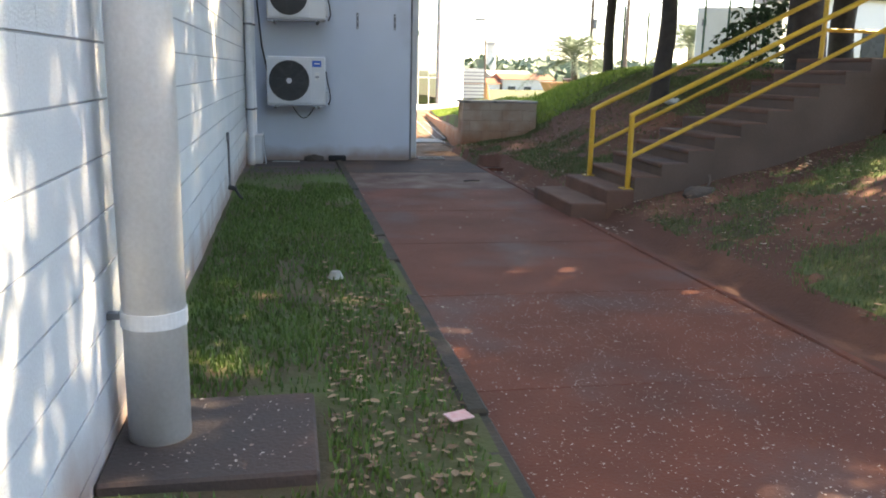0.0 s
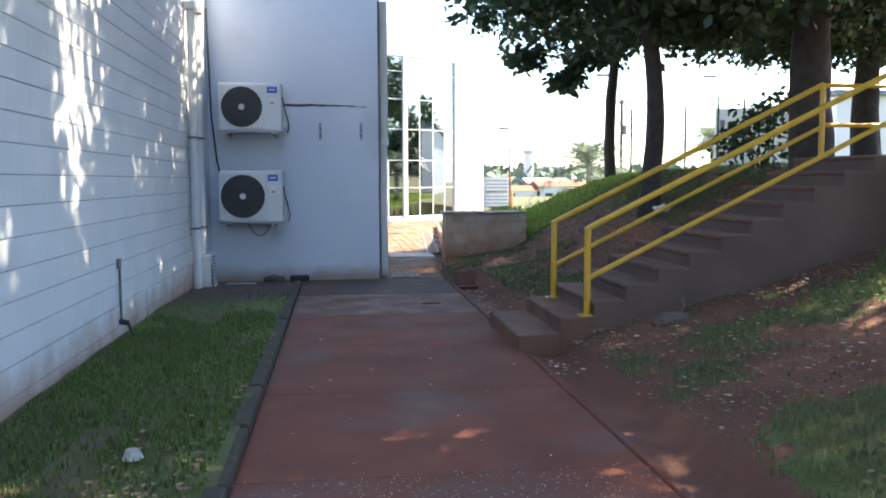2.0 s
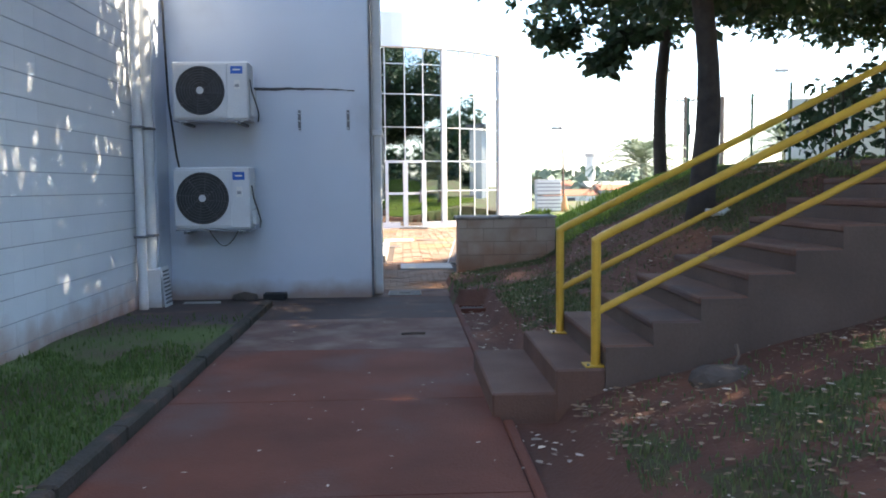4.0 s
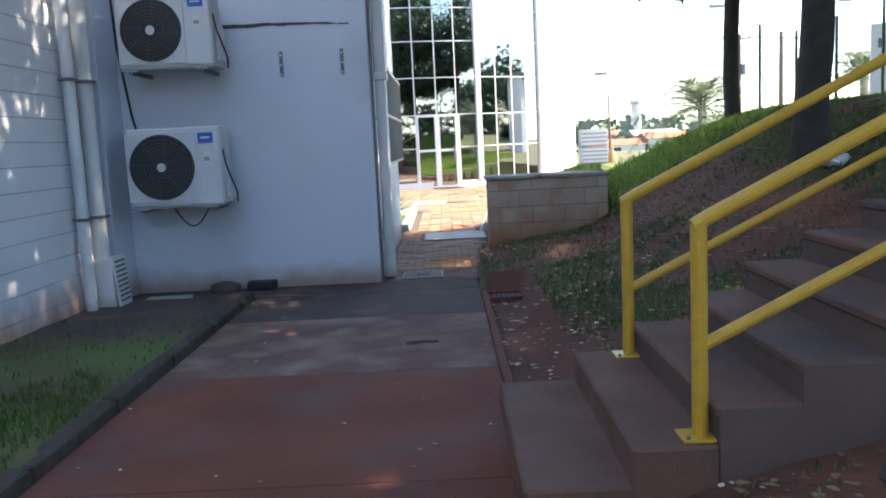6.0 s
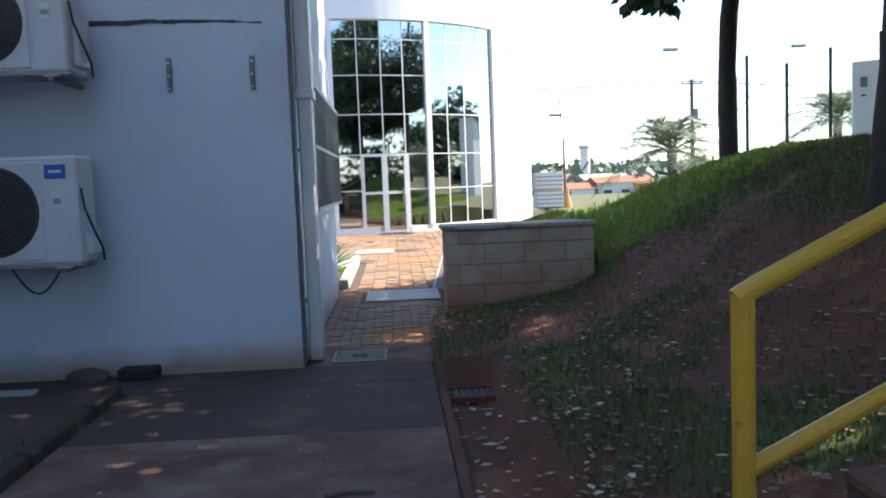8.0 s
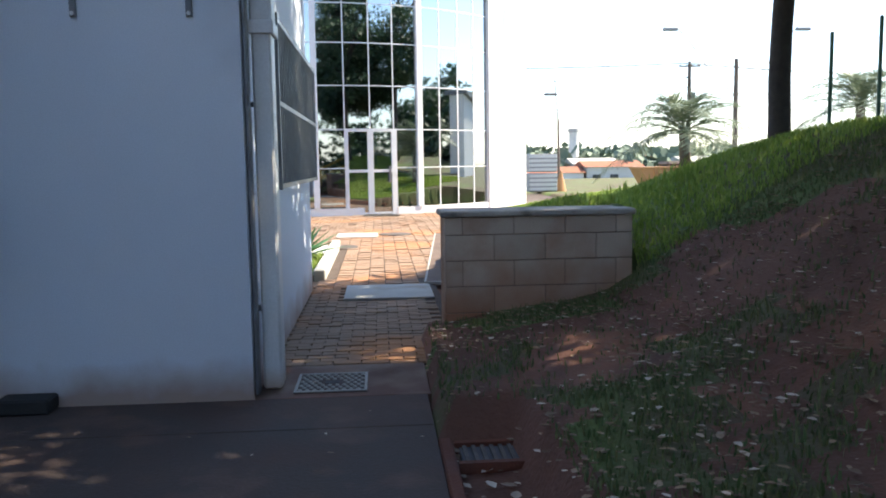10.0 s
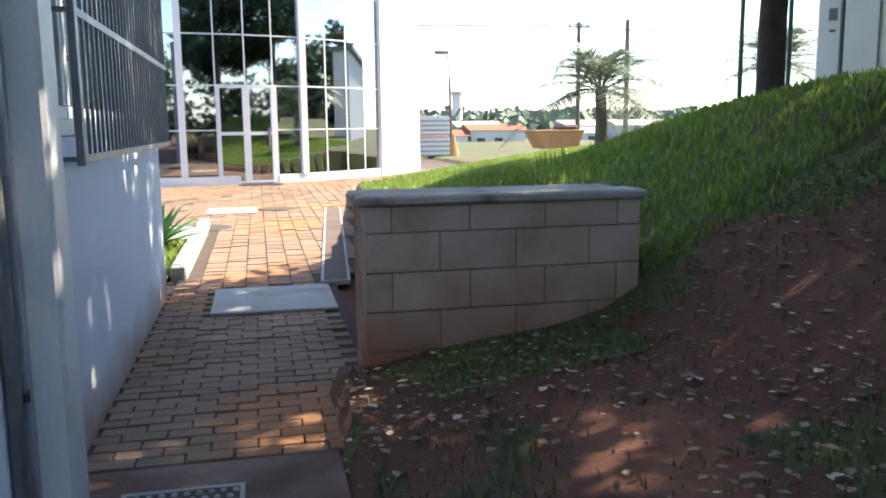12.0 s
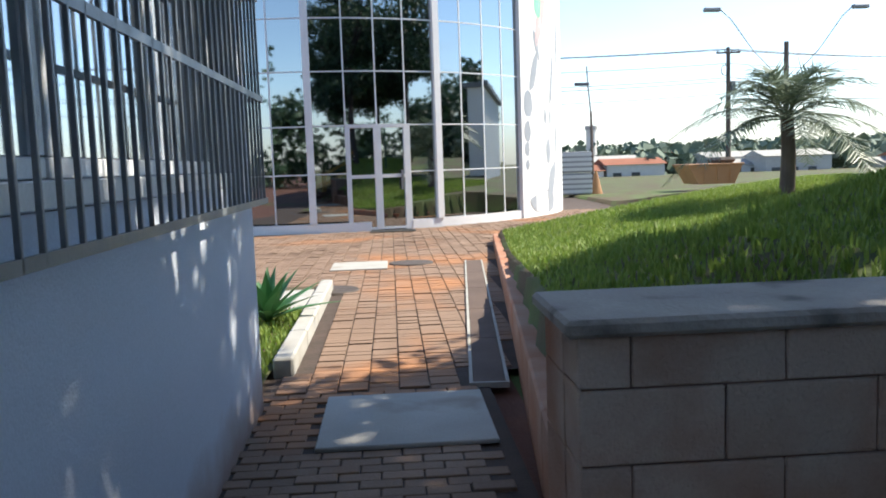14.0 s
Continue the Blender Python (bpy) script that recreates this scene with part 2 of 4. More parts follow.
def box(x0, x1, y0, y1, z0, z1, bevel=0.0, bm=None, turn=None):
    bm = bm or bmesh.new()
    g = bmesh.ops.create_cube(bm, size=1.0)["verts"]
    for v in g:
        v.co = Vector(((x0 + x1) / 2 + v.co.x * (x1 - x0), (y0 + y1) / 2 + v.co.y * (y1 - y0), (z0 + z1) / 2 + v.co.z * (z1 - z0)))
        if turn:
            v.co = turn @ v.co
    if bevel:
        bmesh.ops.bevel(bm, geom=list({e for v in g for e in v.link_edges}), offset=bevel, segments=1, affect="EDGES")
    return bm


def rod(a, b, r0, r1=None, seg=12, bm=None):
    bm = bm or bmesh.new()
    a, b = Vector(a), Vector(b)
    q = (b - a).to_track_quat("Z", "Y").to_matrix().to_4x4()
    m = Matrix.Translation((a + b) / 2) @ q
    bmesh.ops.create_cone(bm, cap_ends=True, segments=seg, radius1=r0, radius2=r0 if r1 is None else r1, depth=(b - a).length, matrix=m)
    return bm


def tube(pts, r, seg=8, bm=None, ends=None):
    """A tube through points; ends = radius at the last point for a taper."""
    bm = bm or bmesh.new()
    pts = [Vector(p) for p in pts]
    rings = []
    for i, p in enumerate(pts):
        d = (pts[min(i + 1, len(pts) - 1)] - pts[max(i - 1, 0)]).normalized()
        side = d.cross(Vector((0.31, 0.17, 0.93))).normalized()
        up = d.cross(side)
        rr = r if ends is None else r + (ends - r) * i / (len(pts) - 1)
        rings.append([bm.verts.new(p + rr * (math.cos(2 * math.pi * k / seg) * side + math.sin(2 * math.pi * k / seg) * up)) for k in range(seg)])
    for a, b in zip(rings, rings[1:]):
        for k in range(seg):
            bm.faces.new((a[k], a[(k + 1) % seg], b[(k + 1) % seg], b[k]))
    bm.faces.new(rings[0][::-1])
    bm.faces.new(rings[-1])
    bmesh.ops.recalc_face_normals(bm, faces=bm.faces)
    return bm


def sheet(name, verts, faces, material, label, category, kind="stuff", parent=None):
    me = bpy.data.meshes.new(name)
    me.from_pydata(verts, [], faces)
    me.materials.append(material)
    ob = place(name, me, parent, label)
    return tagged(ob, "", category, "", kind) if not parent else tagged(ob, kind=kind)


rng = np.random.default_rng(7)


def smooth01(a, b, v):
    t = min(1.0, max(0.0, (v - a) / (b - a)))
    return t * t * (3 - 2 * t)


# ---- the plan ----
WALL_X = -6.6        # long block wall
AC_Y = 15.15         # end wall with the air conditioners
SIDE_X = -3.82       # side of that wing
END_Y = 19.5         # far end of the wing
KERB_X = -5.05       # left edge of the path
EDGE_X = -2.78       # right edge of the path
RW = (-2.545, -1.04, 16.66, 17.1, 1.02)   # retaining wall: x from, to, y from, to, top
ARC = (-5.0, 40.1, 7.1)                  # glass building: centre x, y, radius


def kerb_line(y):
    return -2.5 + 0.105 * (y - 17.0)


def ground_z(x, y):
    n = 0.03 * noise.noise((x * 1.3, y * 1.3, 0.0)) + 0.015 * noise.noise((x * 4.1, y * 4.1, 3.0))
    low = -0.07
    if x < EDGE_X + 0.02 or y < -6:
        return low
    bank_x = -2.38 + 0.06 * noise.noise((0.0, y * 0.9, 1.0))
    gutter = -0.05 + 0.3 * n
    a = 0.07 + 0.27 * max(0.0, x + 2.35)
    a = min(a, 1.3 + 0.12 * (x - 2.2)) if x > 2.2 else a
    b = 0.16 + 0.16 * max(0.0, x + 2.5) + 0.42 * max(0.0, x + 1.25) * (1 - smooth01(0.4, 3.0, x) * 0.55)
    b = min(b, 1.62 + 0.06 * x)
    hill = a + (b - a) * smooth01(10.8, 13.5, y)
    hill = min(hill, 1.85)
    if y < RW[2] + 0.15:
        k = smooth01(bank_x - 0.06, bank_x + 0.05, x)
        if y > 14.35:
            k = smooth01(EDGE_X + 0.02, EDGE_X + 0.1, x)
        return gutter * (1 - k) + (hill + n) * k
    kx = kerb_line(y)
    if x < kx + 0.1 and y < 29.5:
        return low
    crest = max(hill, 0.45 + 0.4 * (x + 2.5)) if x < -1.0 else hill
    flat = 0.13 + 0.1 * max(0.0, min(x, 6.0) + 1.8)
    s = smooth01(17.5, 27.0, y)
    z = crest + (flat - crest) * s + n * 0.5
    z = z + (0.1 - z) * smooth01(30.5, 41.0, y)
    edge = 29.4 + 0.62 * (x - kerb_line(29.4))
    if y > edge:
        z = low if x < 3.6 + 0.04 * (y - 35.0) and y < 49 else z
    return z - 0.012 * max(0.0, y - 40) * smooth01(40, 60, y)


def greenness(x, y):
    """How thick the grass stands on the bank: above zero it closes over the soil."""
    v = -noise.noise((x * 0.8, y * 0.8, 5.0)) - 0.55 * noise.noise((x * 2.5, y * 2.5, 9.0))
    if y < 9.2:
        return v + 0.5 * (1 - smooth01(5.8, 7.6, y - 0.35 * x)) - 0.18
    if y > 16.6:
        return v + 0.6
    return v + 0.16 * (1 - smooth01(-1.6, -0.4, x)) + 0.6 * smooth01(14.9, 16.8, y) * smooth01(-1.4, -0.6, x) - 0.16


# ---- ground sheet ----
def axis(a, b, step, far):
    v = list(np.arange(a, b, step))
    lo, hi, s = [a], [v[-1]], step
    while lo[-1] > -far:
        s *= 1.6
        lo.append(lo[-1] - s)
    s = step
    while hi[-1] < far:
        s *= 1.35
        hi.append(hi[-1] + s)
    return lo[:0:-1] + v + hi[1:]


gx, gy = axis(-2.86, 6.0, 0.09, 1500), axis(-2.0, 34.0, 0.16, 1500)
gv = [(x, y, ground_z(x, y)) for y in gy for x in gx]
nx = len(gx)
gf = [(j * nx + i, j * nx + i + 1, (j + 1) * nx + i + 1, (j + 1) * nx + i) for j in range(len(gy) - 1) for i in range(nx - 1)]
ground = sheet("ground", gv, gf, M["turf"], "red soil bank with sparse grass rising from the path", "ground", "structure")
ground.data.materials.append(M["soil"])
for p in ground.data.polygons:
    p.use_smooth = True
    c = p.center
    if (c.x < -2.2 and not 14.3 < c.y < 16.6) or (c.y < 16.8 and greenness(c.x, c.y) < 0.0):
        p.material_index = 1

# ---- path of red dusty concrete slabs ----
path = thing("path", (-3.9, 6.0, 0.0), "red dusty concrete footpath of cast slabs", "path", kind="structure")
joints = [-4.4, -2.6, -0.85, 0.9, 2.65, 4.42, 6.2, 8.0, 9.8, 11.6, 13.35, 14.55]
for a, b in zip(joints, joints[1:]):
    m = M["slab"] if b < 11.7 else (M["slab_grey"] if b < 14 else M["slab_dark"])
    part("slab", box(KERB_X + 0.005, EDGE_X, a + 0.003, b - 0.003, -0.12, 0.0, 0.004), m, path)
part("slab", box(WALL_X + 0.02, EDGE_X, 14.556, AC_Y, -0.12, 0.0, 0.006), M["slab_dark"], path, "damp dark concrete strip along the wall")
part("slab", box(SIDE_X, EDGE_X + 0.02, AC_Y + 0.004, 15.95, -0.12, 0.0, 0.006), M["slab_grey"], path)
part("edge_lip", box(EDGE_X + 0.004, EDGE_X + 0.07, 3.0, 9.2, -0.12, 0.012, 0.01), M["slab"], path)
part("edge_lip", box(EDGE_X + 0.004, EDGE_X + 0.07, 10.75, 14.3, -0.12, 0.012, 0.01), M["slab"], path)

# kerb between path and grass bed
kerb = thing("kerb", (KERB_X - 0.06, 6, 0), "mossy dark concrete kerb edging the grass bed", "kerb", kind="structure")
y = -3.0
while y < 14.5:
    y2 = min(14.5, y + 0.98 + 0.04 * rng.random())
    dz = 0.012 * rng.standard_normal()
    part("kerb_stone", box(KERB_X - 0.11, KERB_X, y + 0.006, y2 - 0.006, -0.1, 0.085 + dz, 0.015), M["kerb"], kerb)
    y = y2

# grass bed between wall and path
bx, by = np.arange(WALL_X, KERB_X - 0.04, 0.1), np.arange(-3.0, 14.55, 0.12)


def bed_z(x, y):
    return (0.075 + 0.015 * noise.noise((x * 2, y * 2, 0)) + 0.02 * (KERB_X - x) / 1.5) * (1 - 0.6 * smooth01(11.5, 14.5, y))


bv = [(x, y, bed_z(x, y)) for y in by for x in bx]
bf = [(j * len(bx) + i, j * len(bx) + i + 1, (j + 1) * len(bx) + i + 1, (j + 1) * len(bx) + i) for j in range(len(by) - 1) for i in range(len(bx) - 1)]
bed = sheet("grass_bed", bv, bf, M["turf"], "grass bed with worn bare soil beside the wall", "grass bed", "structure")
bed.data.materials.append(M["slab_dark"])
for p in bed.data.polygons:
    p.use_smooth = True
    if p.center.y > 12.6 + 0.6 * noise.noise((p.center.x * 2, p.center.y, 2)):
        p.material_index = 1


def blades(name, n, region, zf, material, label, h=(0.04, 0.1), w=0.006, keep=None, lean=0.5):
    """Grass blades, one bent strip of two faces each, over a rectangle."""
    vs, fs = [], []
    x0, x1, y0, y1 = region
    made = 0
    while made < n:
        x, y = x0 + (x1 - x0) * rng.random(), y0 + (y1 - y0) * rng.random()
        made += 1
        if keep and not keep(x, y):
            continue
        z = zf(x, y)
        a = 6.283 * rng.random()
        hh = h[0] + (h[1] - h[0]) * rng.random() ** 1.5
        ww = w * (0.7 + 0.6 * rng.random())
        cx, cy = math.cos(a), math.sin(a)
        lx, ly = lean * hh * cy * (rng.random() + 0.2), -lean * hh * cx * (rng.random() + 0.2)
        i = len(vs)
        vs += [(x - ww * cx, y - ww * cy, z - 0.01), (x + ww * cx, y + ww * cy, z - 0.01), (x + 0.7 * ww * cx + 0.4 * lx, y + 0.7 * ww * cy + 0.4 * ly, z + 0.6 * hh), (x - 0.7 * ww * cx + 0.4 * lx, y - 0.7 * ww * cy + 0.4 * ly, z + 0.6 * hh), (x + lx, y + ly, z + hh)]
        fs += [(i, i + 1, i + 2, i + 3), (i + 3, i + 2, i + 4)]
    return sheet(name, vs, fs, material, label, "grass")


def bed_keep(x, y):
    v = noise.noise((x * 1.6, y * 1.1, 4.0))
    if y > 11.2 - 0.8 * v:
        return rng.random() < 0.06
    if 3.35 < y < 4.25 and x < -5.78:
        return False
    if x > -5.55 and y < 6.5:
        return rng.random() < 0.4 + 0.5 * v
    return v > -0.35 or rng.random() < 0.35


blades("bed_grass", 34000, (WALL_X + 0.05, KERB_X - 0.1, 1.5, 13.5), bed_z, M["grass"], "green grass growing beside the block wall", (0.02, 0.06), 0.006, bed_keep)


def bank_keep(x, y):
    if (x < -2.3 and y < 14.4) or (9.2 < y < 10.8 and x > -2.8) or (y > 16.6 and x < -1.0):
        return False
    g = greenness(x, y)
    return rng.random() < 0.1 + 0.9 * smooth01(-0.25, 0.25, g)


blades("bank_grass", 160000, (-2.72, 3.2, 2.0, 17.0), ground_z, M["grass_dry"], "sparse grass among dead leaves on the soil bank", (0.015, 0.06), 0.0055, bank_keep)


def lawn_keep(x, y):
    return x > kerb_line(y) + 0.18 and y < 29.0 + 0.6 * (x - kerb_line(29.4)) and (y > 17.15 or x > -1.0)


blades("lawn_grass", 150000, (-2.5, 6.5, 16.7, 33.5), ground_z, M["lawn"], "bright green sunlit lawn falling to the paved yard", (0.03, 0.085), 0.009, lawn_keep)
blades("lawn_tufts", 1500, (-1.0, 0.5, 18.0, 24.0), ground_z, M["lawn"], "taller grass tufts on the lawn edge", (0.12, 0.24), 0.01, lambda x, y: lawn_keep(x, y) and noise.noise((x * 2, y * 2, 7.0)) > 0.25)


def litter(name, n, region, zf, material, label, size=(0.015, 0.045), keep=None, lift=0.012):
    vs, fs = [], []
    x0, x1, y0, y1 = region
    for _ in range(n):
        x, y = x0 + (x1 - x0) * rng.random(), y0 + (y1 - y0) * rng.random()
        if keep and not keep(x, y):
            continue
        z = zf(x, y) + 0.012 + lift * rng.random()
        s = size[0] + (size[1] - size[0]) * rng.random() ** 2
        a, c = 6.283 * rng.random(), s * (0.1 + 0.3 * rng.random())
        dx, dy, ex, ey = math.cos(a) * s, math.sin(a) * s, -math.sin(a) * s * 0.55, math.cos(a) * s * 0.55
        i = len(vs)
        vs += [(x - dx, y - dy, z + c * 0.4), (x - 0.3 * dx + ex, y - 0.3 * dy + ey, z + c), (x + 0.45 * dx + 0.7 * ex, y + 0.45 * dy + 0.7 * ey, z + c * 0.8),
               (x + dx, y + dy, z + c * 0.5), (x + 0.45 * dx - 0.7 * ex, y + 0.45 * dy - 0.7 * ey, z + c * 0.6), (x - 0.3 * dx - ex, y - 0.3 * dy - ey, z + c * 0.7), (x, y, z)]
        fs += [(i + 6, i + k, i + (k + 1) % 6) for k in range(6)]
    return sheet(name, vs, fs, material, label, "fallen leaves")


def bank_litter(x, y):
    if (9.2 < y < 10.85 and x > -2.85) or (x < -2.35 and y < 14.4):
        return False
    return rng.random() < 0.42 + 1.1 * noise.noise((x * 1.1, y * 1.1, 11.0)) + 0.25 * smooth01(7.0, 8.8, y) - 0.2 * smooth01(0.0, 1.5, x)


litter("leaf_litter", 26000, (-2.75, 2.6, 2.5, 16.6), ground_z, M["bed_litter"], "brown dead leaves scattered over the soil bank", (0.008, 0.034), bank_litter, 0.03)
litter("pale_leaves", 7500, (-2.75, 2.6, 2.5, 16.6), ground_z, M["litter"], "pale dry leaves lying over the soil bank", (0.006, 0.034), bank_litter, 0.035)
litter("gutter_leaves", 220, (-2.76, -2.35, 8.4, 14.3), ground_z, M["litter"], "dry leaves gathered in the gutter", (0.015, 0.05), lambda x, y: (y < 9.2 or y > 10.9) and rng.random() < (0.9 if y > 11 else 0.7))
litter("bed_leaves", 1100, (-5.75, -5.15, 2.5, 8.0), bed_z, M["bed_litter"], "dry leaves lying along the grass edge", (0.01, 0.035), lambda x, y: rng.random() < (0.9 if y < 6 else 0.3))
litter("path_grit", 7000, (KERB_X, EDGE_X, 1.0, 6.2), lambda x, y: -0.009, M["grit"], "pale grit and petals on the red concrete", (0.003, 0.01))
litter("path_leaves", 90, (KERB_X, EDGE_X, 5.0, 15.5), lambda x, y: -0.008, M["litter"], "few small leaves on the path", (0.008, 0.02))
litter("slab_grit", 130, (-6.5, -5.85, 3.45, 4.15), lambda x, y: 0.13, M["grit"], "pale crumbs on the concrete slab", (0.004, 0.012))
# scarce larger things on the ground
solo("stone", rod((-5.6, 6.4, 0.1), (-5.6, 6.4, 0.15), 0.06, 0.035, 7), M["concrete"], "small pale stone lying in the grass", "stone")
b = bmesh.new()
bmesh.ops.create_icosphere(b, subdivisions=2, radius=0.16, matrix=Matrix.Translation((-1.45, 8.95, 0.3)) @ Matrix.Diagonal((1.4, 0.8, 0.65, 1)))
for v in b.verts:
    v.co += 0.03 * noise.noise_vector(v.co * 7)
solo("rock", b, M["stone"], "rough brown rock beside the stair foot", "rock")
solo("twig", tube([(-1.4, 8.95, 0.36), (-1.37, 8.93, 0.45), (-1.38, 8.95, 0.52)], 0.012, 6), M["wood_pole"], "short broken stick standing by the rock", "stick")
b = box(-0.06, 0.06, -0.035, 0.035, 0, 0.006, 0, None, pose(-5.22, 3.85, 0.13, 8, 5, 30))
solo("litter_wrapper", b, mat("pink_wrapper", (0.6, 0.25, 0.25), (0.65, 0.45, 0.42), 30, 0.5, 0.2), "crumpled pink wrapper lying on the grass", "wrapper")
solo("twig", tube([(-3.42, 12.3, 0.01), (-3.3, 12.33, 0.012), (-3.18, 12.32, 0.01)], 0.012, 6), M["wood_pole"], "short pale stick lying on the path", "stick")

for px_, py_, ps_ in ((-1.72, 10.98, 0.09), (0.12, 13.1, 0.11)):
    b = bmesh.new()
    bmesh.ops.create_icosphere(b, subdivisions=2, radius=ps_, matrix=Matrix.Translation((px_, py_, ground_z(px_, py_) + 0.045)) @ Matrix.Diagonal((1.3, 0.8, 0.45, 1)))
    for v in b.verts:
        v.co += 0.05 * noise.noise_vector(v.co * 17)
    solo("paper_scrap", b, M["paper"], "crumpled white paper scrap among dead leaves", "paper")

# ---- long block wall ----
wl_ob = thing("wall_west", (WALL_X - 0.1, 6, 0), "long white-painted concrete block wall", "wall", kind="structure")
part("wall_core", box(WALL_X - 0.25, WALL_X - 0.008, -6, AC_Y + 4, -0.2, 4.7), M["mortar"], wl_ob)
block_meshes = {}


def block_piece(parent, w, h, d, at, material, name="block", axis_y=True, gap=0.008, vgap=0.0003):
    key = (round(w, 3), h, d, material.name, axis_y)
    if key not in block_meshes:
        if axis_y:
            b = box(-d, 0, vgap, w - vgap, gap / 2, h - gap / 2, 0.001)
        else:
            b = box(vgap, w - vgap, 0, d, gap / 2, h - gap / 2, 0.004)
        block_meshes[key] = mesh_of(b, name, material)
    ob = place(name, block_meshes[key], parent)
    ob.location = at
    return ob


# ---- wing with the air conditioners ----
wing = thing("wall_wing", (-5.2, AC_Y, 0), "grey-white rendered wing of the building", "wall", kind="structure")
part("end_wall", box(WALL_X, SIDE_X, AC_Y, AC_Y + 0.2, -0.2, 4.9, 0.006), M["render"], wing)
part("side_wall_lower", box(SIDE_X - 0.28, SIDE_X, AC_Y + 0.204, END_Y, -0.2, 1.22), M["render"], wing)
part("side_wall_upper", box(SIDE_X - 0.28, SIDE_X - 0.003, AC_Y + 0.204, END_Y, 2.5, 4.9), M["render"], wing)
part("side_wall_jamb", box(SIDE_X - 0.28, SIDE_X - 0.003, AC_Y + 0.204, 15.95, 1.224, 2.496), M["render"], wing)
part("side_wall_jamb", box(SIDE_X - 0.28, SIDE_X - 0.003, 19.25, END_Y, 1.224, 2.496), M["render"], wing)
part("back_wall", box(WALL_X, SIDE_X - 0.284, END_Y - 0.2, END_Y, -0.2, 4.9), M["render"], wing)
part("roof", box(WALL_X - 0.3, SIDE_X, AC_Y, END_Y, 4.904, 5.0), M["concrete"], wing)
part("pilaster", box(WALL_X + 0.002, WALL_X + 0.13, 14.62, AC_Y - 0.002, -0.1, 4.9, 0.008), M["render"], wing)
# sooty crack and small base fragments
b = bmesh.new()
for i in range(26):
    x = -5.33 + 1.32 * i / 26
    z = 2.78 + 0.012 * noise.noise((x * 5, 0, 0)) - 0.02 * smooth01(0.6, 1, i / 26)
    h = 0.02 * (1.1 - i / 30) + 0.011 * noise.noise((x * 9, 2, 0))
    box(x, x + 0.052, AC_Y - 0.004, AC_Y + 0.01, z - h, z + h, 0, b)
part("crack", b, M["soot"], wing, "dark sooty crack line in the render")

win = thing("window_1", (SIDE_X - 0.15, 17.6, 1.25), "white-framed window behind a steel grille", "window", kind="structure")
for a, c in ((15.98, 17.0), (17.03, 18.1), (18.13, 19.22)):
    fr = part("window_frame", box(SIDE_X - 0.2, SIDE_X - 0.14, a, c, 1.42, 1.48, 0.004), M["alu"], win)
    for yy in (a, c - 0.05):
        part("window_frame", box(SIDE_X - 0.2, SIDE_X - 0.14, yy, yy + 0.05, 1.484, 2.44, 0.004), M["alu"], win)
    part("window_frame", box(SIDE_X - 0.2, SIDE_X - 0.14, a, c, 2.444, 2.494, 0.004), M["alu"], win)
    part("pane", box(SIDE_X - 0.175, SIDE_X - 0.165, a + 0.052, c - 0.052, 1.484, 2.44), M["window_glass"], win)
part("window_sill", box(SIDE_X - 0.24, SIDE_X - 0.05, 15.96, 19.24, 1.34, 1.416, 0.005), M["alu"], win)
part("sill_wall", box(SIDE_X - 0.24, SIDE_X - 0.06, 15.955, 19.245, 1.224, 1.336), M["render"], win)

cage = thing("window_grille", (SIDE_X + 0.09, 17.7, 1.24), "dark grey steel bar grille over the window", "window grille")
GX0 = SIDE_X + 0.09
for z in (1.25, 1.83, 2.4):
    part("rail", box(GX0 - 0.007, GX0 + 0.007, 16.1, END_Y, z - 0.016, z + 0.016), M["grille"], cage)
bar = mesh_of(box(GX0 - 0.007, GX0 + 0.007, -0.0065, 0.0065, 1.234, 2.43, 0.002), "bar", M["grille"])
yy = 16.16
while yy < END_Y:
    place("bar", bar, cage).location.y = yy
    yy += 0.112
part("end_post", box(GX0 - 0.02, GX0 + 0.012, 16.09, 16.125, 1.225, 2.44, 0.003), M["grille"], cage)
for yy in (16.11, END_Y):
    for z in (1.25, 1.83, 2.4):
        part("tie", box(SIDE_X - 0.004, GX0, yy - 0.012, yy + 0.012, z - 0.01, z + 0.01), M["grille"], cage)

dp = thing("downpipe", (SIDE_X + 0.06, 15.42, 0), "square grey-painted steel downpipe at the wall corner", "downpipe")
part("shaft", box(SIDE_X + 0.035, SIDE_X + 0.15, 15.3, 15.5, 0.02, 2.2, 0.014), M["pvc"], dp)
part("shaft", box(SIDE_X + 0.03, SIDE_X + 0.16, 15.28, 15.51, 2.204, 4.45, 0.014), M["pvc"], dp)
part("collar", box(SIDE_X + 0.02, SIDE_X + 0.17, 15.27, 15.52, 2.17, 2.25, 0.006), M["pvc"], dp)
for z in (0.5, 1.75, 3.4):
    part("wall_tie", box(SIDE_X + 0.002, SIDE_X + 0.033, 15.36, 15.42, z, z + 0.03, 0.003), M["bracket"], dp)
part("corner_trim", box(SIDE_X + 0.004, SIDE_X + 0.03, AC_Y + 0.01, AC_Y + 0.1, 0.02, 4.45, 0.01), M["bracket"], dp)


def ac_unit(name_label, x0, z0, w, h, stick):
    f, d = 14.6, 0.36
    u = thing("air_conditioner", (x0 + w / 2, f + d / 2, z0), name_label, "air conditioner", "outdoor units on the end wall")
    part("casing", box(x0, x0 + w, f, f + d, z0, z0 + h, 0.018), M["acbody"], u)
    cx, cz, r = x0 + w * 0.37, z0 + h * 0.5, h * 0.42
    b = box(cx - r - 0.03, cx + r + 0.03, f - 0.012, f + 0.001, cz - r - 0.025, cz + r + 0.025, 0.006)
    part("fan_panel", b, M["acbody"], u)
